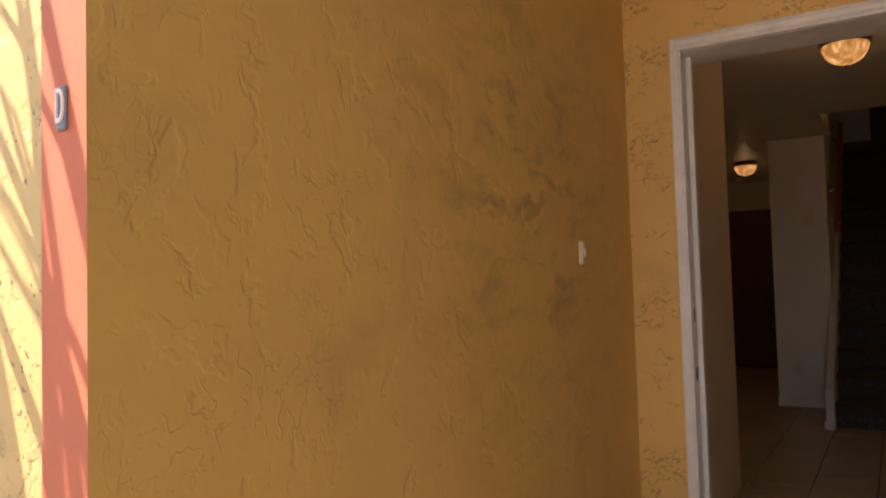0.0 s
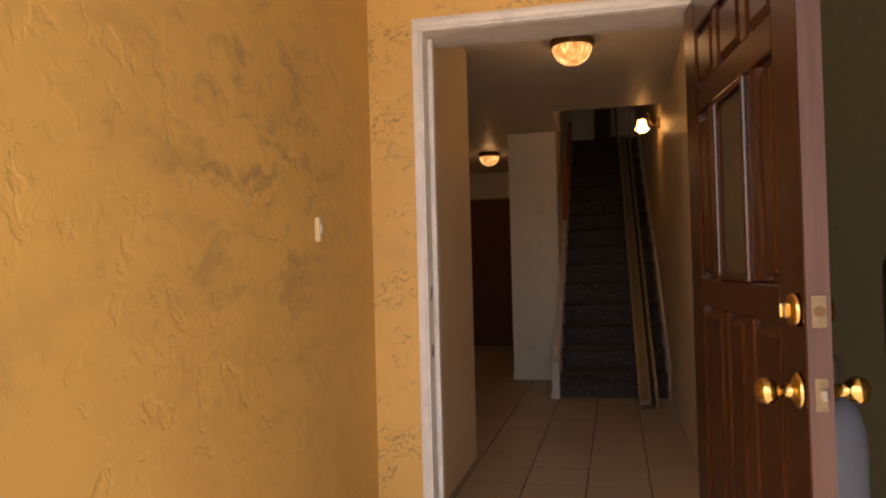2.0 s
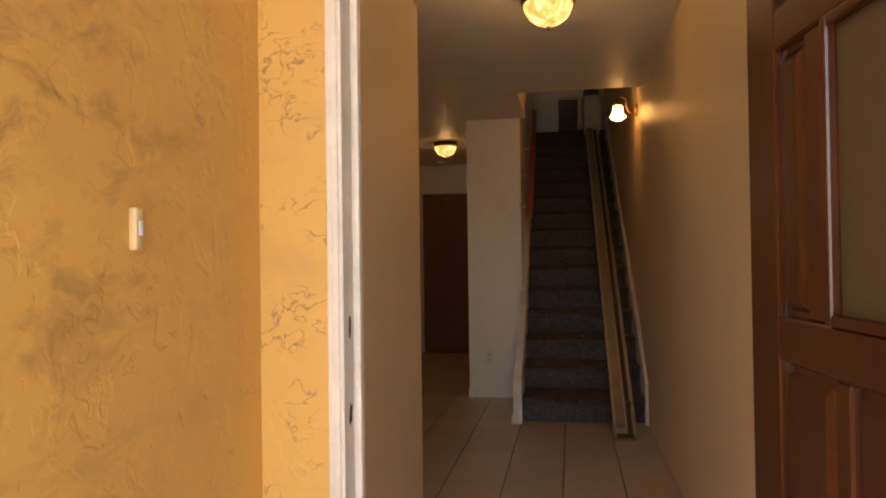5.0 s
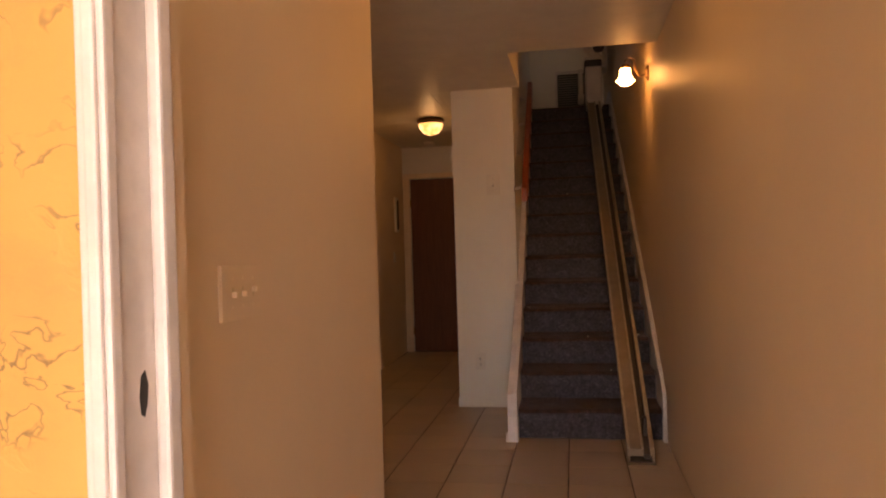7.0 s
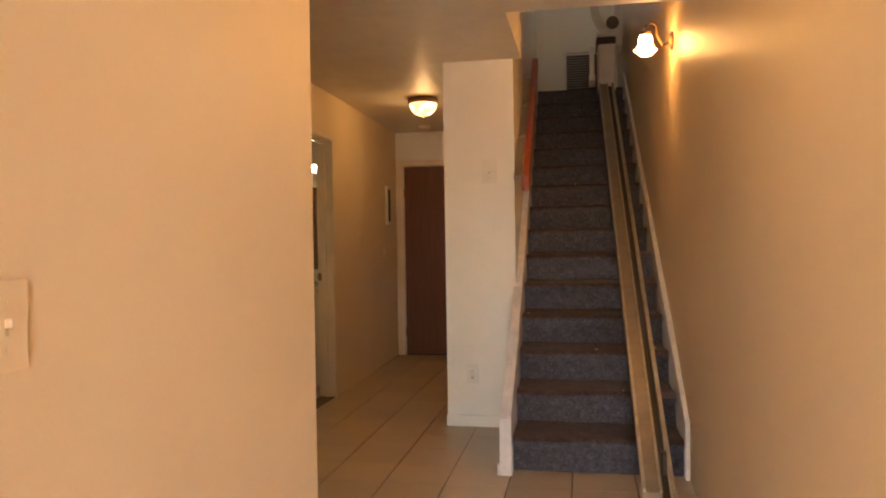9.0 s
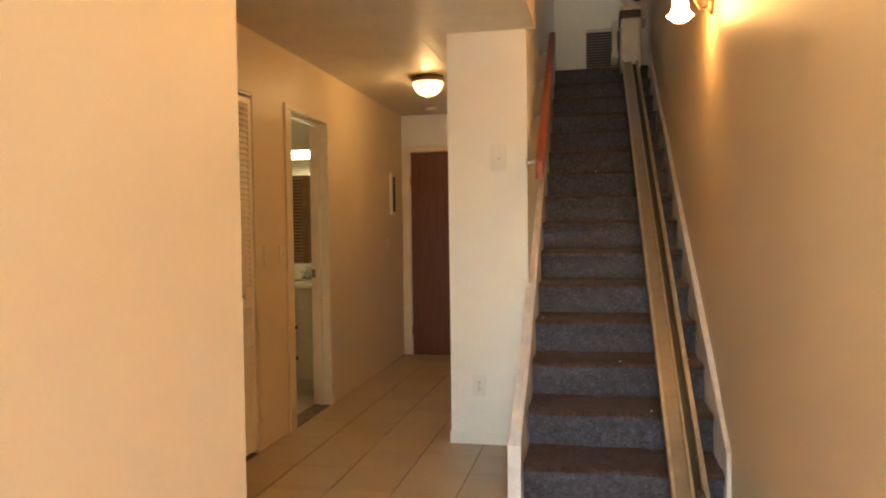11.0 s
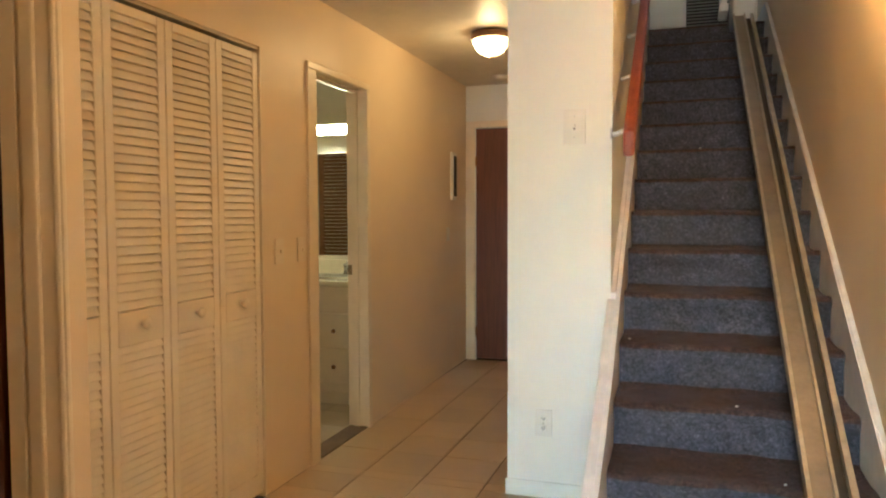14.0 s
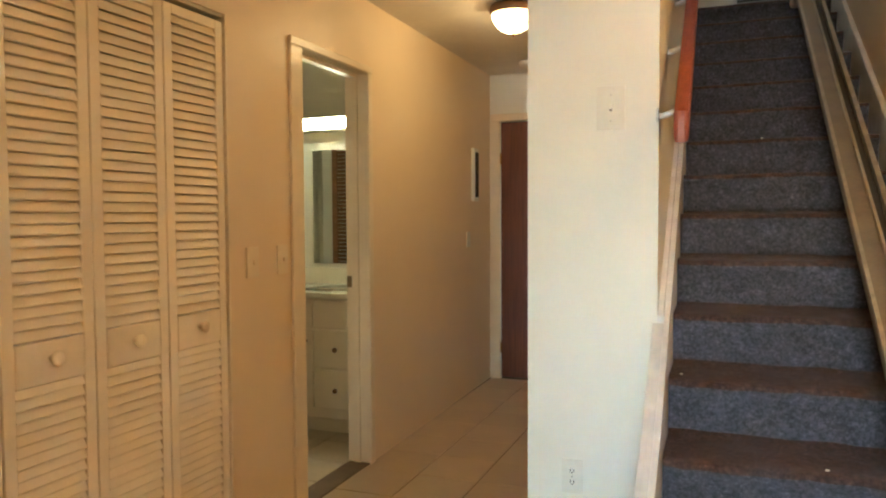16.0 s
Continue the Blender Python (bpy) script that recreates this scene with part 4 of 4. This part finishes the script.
for x0, x1, z0, z1, k in fronts:
    fr = part("drawer_front", boxes(((x0, VY - 0.006, z0), (x1, VY + 0.012, z1)), bevel=0.005, seg=2), M_VAN, vanity)
    if k:
        part("knob", lathe([(0.007, 0), (0.007, -0.012), (0.016, -0.02), (0.013, -0.028), (0, -0.03)], 16, "y", (-2.41 if k == 1 else -2.61, VY - 0.006, (z0 + z1) / 2 if k == 1 else 0.56)), M_BRONZE, fr, "dark bronze knob", True)
basin = thing("countertop", (-2.55, 9.08, 0.815), "glossy cream moulded basin top with backsplash", "countertop")
part("slab", boxes(((VX0, VY - 0.03, 0.815), (VX1, 9.348, 0.852)), bevel=0.012, seg=3), M_BASIN, basin)
part("backsplash", boxes(((VX0, 9.325, 0.852), (VX1, 9.348, 0.96)), bevel=0.006, seg=2), M_BASIN, basin)
part("bowl", lathe([(0.19, 0.855), (0.18, 0.853), (0.15, 0.8535), (0.0, 0.8532)], 32, "z", (-2.55, 9.06, 0)), M_BASIN, basin, "", True)
tap = thing("tap", (-2.47, 9.25, 0.852), "chrome bathroom tap with round handles", "tap")
part("body", boxes(((-2.55, 9.225, 0.852), (-2.39, 9.275, 0.872)), bevel=0.008, seg=2), M_CHROME, tap)
part("spout", tube([(-2.47, 9.25, 0.87), (-2.47, 9.25, 0.94), (-2.47, 9.22, 0.965), (-2.47, 9.15, 0.95), (-2.47, 9.13, 0.92)], 0.014, 12), M_CHROME, tap, "", True)
for dx in (-0.06, 0.06):
    part("handle", lathe([(0.018, 0.87), (0.014, 0.9), (0.026, 0.915), (0.022, 0.935), (0, 0.938)], 18, "z", (-2.47 + dx, 9.25, 0)), M_CHROME, tap, "", True)
mirror = thing("bathroom_mirror", (-2.5, 9.35, 1.0), "plain frameless mirror above the basin", "mirror")
part("glass", boxes(((-2.87, 9.342, 0.99), (-2.135, 9.348, 1.745))), M_MIRROR, mirror)
tube_lamp = thing("bathroom_lamp", (-2.5, 9.35, 1.86), "lit fluorescent strip light above the mirror", "strip light")
# the long top lip is added to hold the tube's light off the wall above
part("tray", boxes(((-2.95, 9.262, 1.88), (-2.14, 9.348, 1.94)), ((-2.95, 9.25, 1.866), (-2.14, 9.348, 1.879)), ((-2.95, 9.165, 1.937), (-2.14, 9.348, 1.947)), bevel=0.004), M_WHITE, tube_lamp)
part("diffuser", tube([(-2.94, 9.235, 1.908), (-2.925, 9.235, 1.908), (-2.89, 9.235, 1.908), (-2.15, 9.235, 1.908)], 0.026, 16, [0.45, 0.8, 1, 1]), M_TUBE, tube_lamp, "glowing white diffuser", True)
rear = thing("louvred_door", (-3.3, 7.52, 0), "brown louvred wooden cabinet door on the bathroom wall", "louvred door")
part("frame", boxes(((-3.75, 7.502, 0.1), (-3.70, 7.53, 2.0)), ((-2.88, 7.502, 0.1), (-2.83, 7.53, 2.0)), ((-3.32, 7.502, 0.1), (-3.26, 7.53, 2.0)), ((-3.70, 7.502, 1.94), (-2.88, 7.53, 2.0)), ((-3.70, 7.502, 0.1), (-2.88, 7.53, 0.2)), bevel=0.003), M_BLOUV, rear)
bsl = part("slat", prism([(7.505, 0.0), (7.508, -0.004), (7.528, 0.02), (7.525, 0.026)], -3.70, -2.88), M_BLOUV, rear)
bsl.location.z = 0.2
for k in range(1, 48):
    s = new("slat", bsl.data)
    s.parent = rear
    s.location.z = 0.2 + 0.036 * k


def curtain():
    bm = bmesh.new()
    cols = []
    for i in range(61):
        x = -4.28 + 0.46 * i / 60
        y = 7.60 + 0.03 * math.sin(i * 0.9) + 0.01 * math.sin(i * 2.3)
        cols.append([bm.verts.new((x, y, z)) for z in (0.25, 1.1, 2.0)])
    for a, b in zip(cols, cols[1:]):
        for k in range(2):
            bm.faces.new((a[k], b[k], b[k + 1], a[k + 1]))
    bmesh.ops.solidify(bm, geom=bm.faces, thickness=0.003)
    return bm


sc = thing("shower_curtain", (-4.05, 7.6, 0.25), "beige shower curtain hanging from a rod", "shower curtain")
part("cloth", curtain(), M_CURTAIN, sc, "", True)
part("rod", tube([(-4.3, 7.6, 2.02), (-3.78, 7.6, 2.02)], 0.012), M_CHROME, sc, "", True)

# ---- porch things beside the door ----
canister = thing("canister", (0.53, 2.3, -0.1), "slim blue-grey canister with rounded shoulders behind the door", "canister")
part("body", lathe([(0.07, -0.1), (0.08, -0.09), (0.082, 0.68), (0.079, 0.74), (0.066, 0.79), (0.04, 0.82), (0.0, 0.822)], 32, "z", (0.53, 2.3, 0)), M_BIN, canister, "", True)
part("cap", lathe([(0.034, 0.815), (0.034, 0.90), (0.028, 0.915), (0.0, 0.916)], 24, "z", (0.53, 2.3, 0)), M_SEAT, canister, "dark screw cap", True)
letterbox = thing("letterbox", (0.88, DOOR_Y0, 0.75), "black metal letterbox with rounded top on the dark wall", "letterbox")
part("body", boxes(((0.808, DOOR_Y0 - 0.11, 0.75), (0.965, DOOR_Y0, 1.14)), bevel=0.03, seg=4), M_DARK, letterbox, "", True)
part("flap", boxes(((0.815, DOOR_Y0 - 0.118, 1.0), (0.958, DOOR_Y0 - 0.105, 1.09)), bevel=0.004), M_SEAT, letterbox)

# ---- shrub whose branches shade the facade ----
shrub = thing("bare_shrub", (-2.3, 0.15, -0.14), "tall shrub with thin arching branches in front of the facade", "shrub")
rng = random.Random(4)
part("trunk", tube([(-2.3, 0.15, -0.14), (-2.32, 0.17, 0.4), (-2.28, 0.16, 0.9)], 0.035, 8, [1, 0.8, 0.6]), M_BARK, shrub, "", True)
for k in range(36):
    a = rng.uniform(0, 2 * math.pi) if k % 4 == 0 else rng.uniform(2.3, 4.0)
    reach, rise = rng.uniform(0.5, 1.6), rng.uniform(3.0, 5.8)
    p0 = Vector((-1.9 + rng.uniform(-0.4, 0.35), 0.16 + rng.uniform(-0.1, 0.1), rng.uniform(0.1, 0.9)))
    pts = [p0 + Vector((math.cos(a) * reach * u ** 1.4, math.sin(a) * reach * u ** 1.4, rise * (u - 0.4 * u * u))) + Vector((rng.uniform(-0.03, 0.03), rng.uniform(-0.03, 0.03), 0)) for u in [i / 7 for i in range(8)]]
    part("branch", tube(pts, rng.uniform(0.016, 0.034), 6, [1 - 0.1 * i for i in range(8)]), M_BARK, shrub, "", True)

# ---- baseboard and litter ----
setting("baseboard", boxes(((PIL_X - 0.008, PIL_Y - 0.01, 0), (WELL_X - 0.02, PIL_Y, 0.075)), bevel=0.003), M_WHITE, "low white baseboard of the wall end", "baseboard")
for k, (x, n, dy, w) in enumerate(((0.02, 2, 0.02, 0.006), (-0.4, 3, 0.05, 0.005), (-0.44, 1, 0.1, 0.007), (0.16, 1, 0.02, 0.005), (0.37, 2, 0.12, 0.006), (-0.1, 8, 0.03, 0.006))):
    z = RISE * (n + 1) + 0.005
    y = STEP_Y + GOING * n + dy
    bit = thing("paper_scrap", (x, y, z), "tiny pale scrap lying on the stair carpet", "litter", "scraps on the stairs")
    part("scrap", prism([(x - w, y - w * 0.4), (x - w * 0.2, y - w * 0.7), (x + w, y - w * 0.1), (x + w * 0.5, y + w * 0.6), (x - w * 0.6, y + w * 0.5)], z, z + 0.004, "z"), M_PLATE, bit)

# ---- floor tiles ----
PITCH, JOINT, CROSS = 0.3165, 0.007, 0.004
tile_bm = bmesh.new()
add_box(tile_bm, (JOINT / 2, CROSS / 2, -0.008), (PITCH - JOINT / 2, PITCH - CROSS / 2, 0.0), 0.002)
tile_me = bpy.data.meshes.new("tile")
tile_bm.to_mesh(tile_me)
tile_bm.free()
tile_me.materials.append(M_TILE)
floor = bpy.data.objects["floor"]


def cut_tile(x0, x1, y0, y1):
    bm = boxes(((x0 + JOINT / 2, y0 + CROSS / 2, -0.008), (x1 - JOINT / 2, y1 - CROSS / 2, 0.0)))
    return part("tile", bm, M_TILE, floor)


def tiled(xa, xb, ya, yb):
    i0, i1 = math.floor((xa + 0.121) / PITCH), math.ceil((xb + 0.121) / PITCH)
    j0, j1 = math.floor((ya - 7.11) / PITCH), math.ceil((yb - 7.11) / PITCH)
    for i in range(i0, i1):
        for j in range(j0, j1):
            x0, y0 = -0.121 + i * PITCH, 7.11 + j * PITCH
            cx0, cx1, cy0, cy1 = max(x0, xa), min(x0 + PITCH, xb), max(y0, ya), min(y0 + PITCH, yb)
            if cx1 - cx0 < 0.02 or cy1 - cy0 < 0.02:
                continue
            if cx1 - cx0 > PITCH - 1e-4 and cy1 - cy0 > PITCH - 1e-4:
                t = new("tile", tile_me)
                t.parent = floor
                t.location = (x0, y0, rng.uniform(-0.0008, 0.0008))
            else:
                cut_tile(cx0, cx1, cy0, cy1)


tiled(HALL_X, RIGHT_X, DOOR_Y1, HALL_END)
tiled(-2.0, RIGHT_X, HALL_END, 6.76)
tiled(-2.0, WELL_X, 6.76, PIL_Y)
tiled(-2.03, PIL_X, PIL_Y, FAR_Y)
for i in range(5):
    for j in range(5):
        bm = boxes(((-2.125 - 0.3 * (i + 1) + 0.004, 7.5 + 0.3 * j + 0.004, -0.006), (-2.125 - 0.3 * i - 0.004, 7.8 + 0.3 * j - 0.004, 0.003)), bevel=0.002)
        part("tile", bm, M_BTILE, floor, "pale bathroom floor tile")
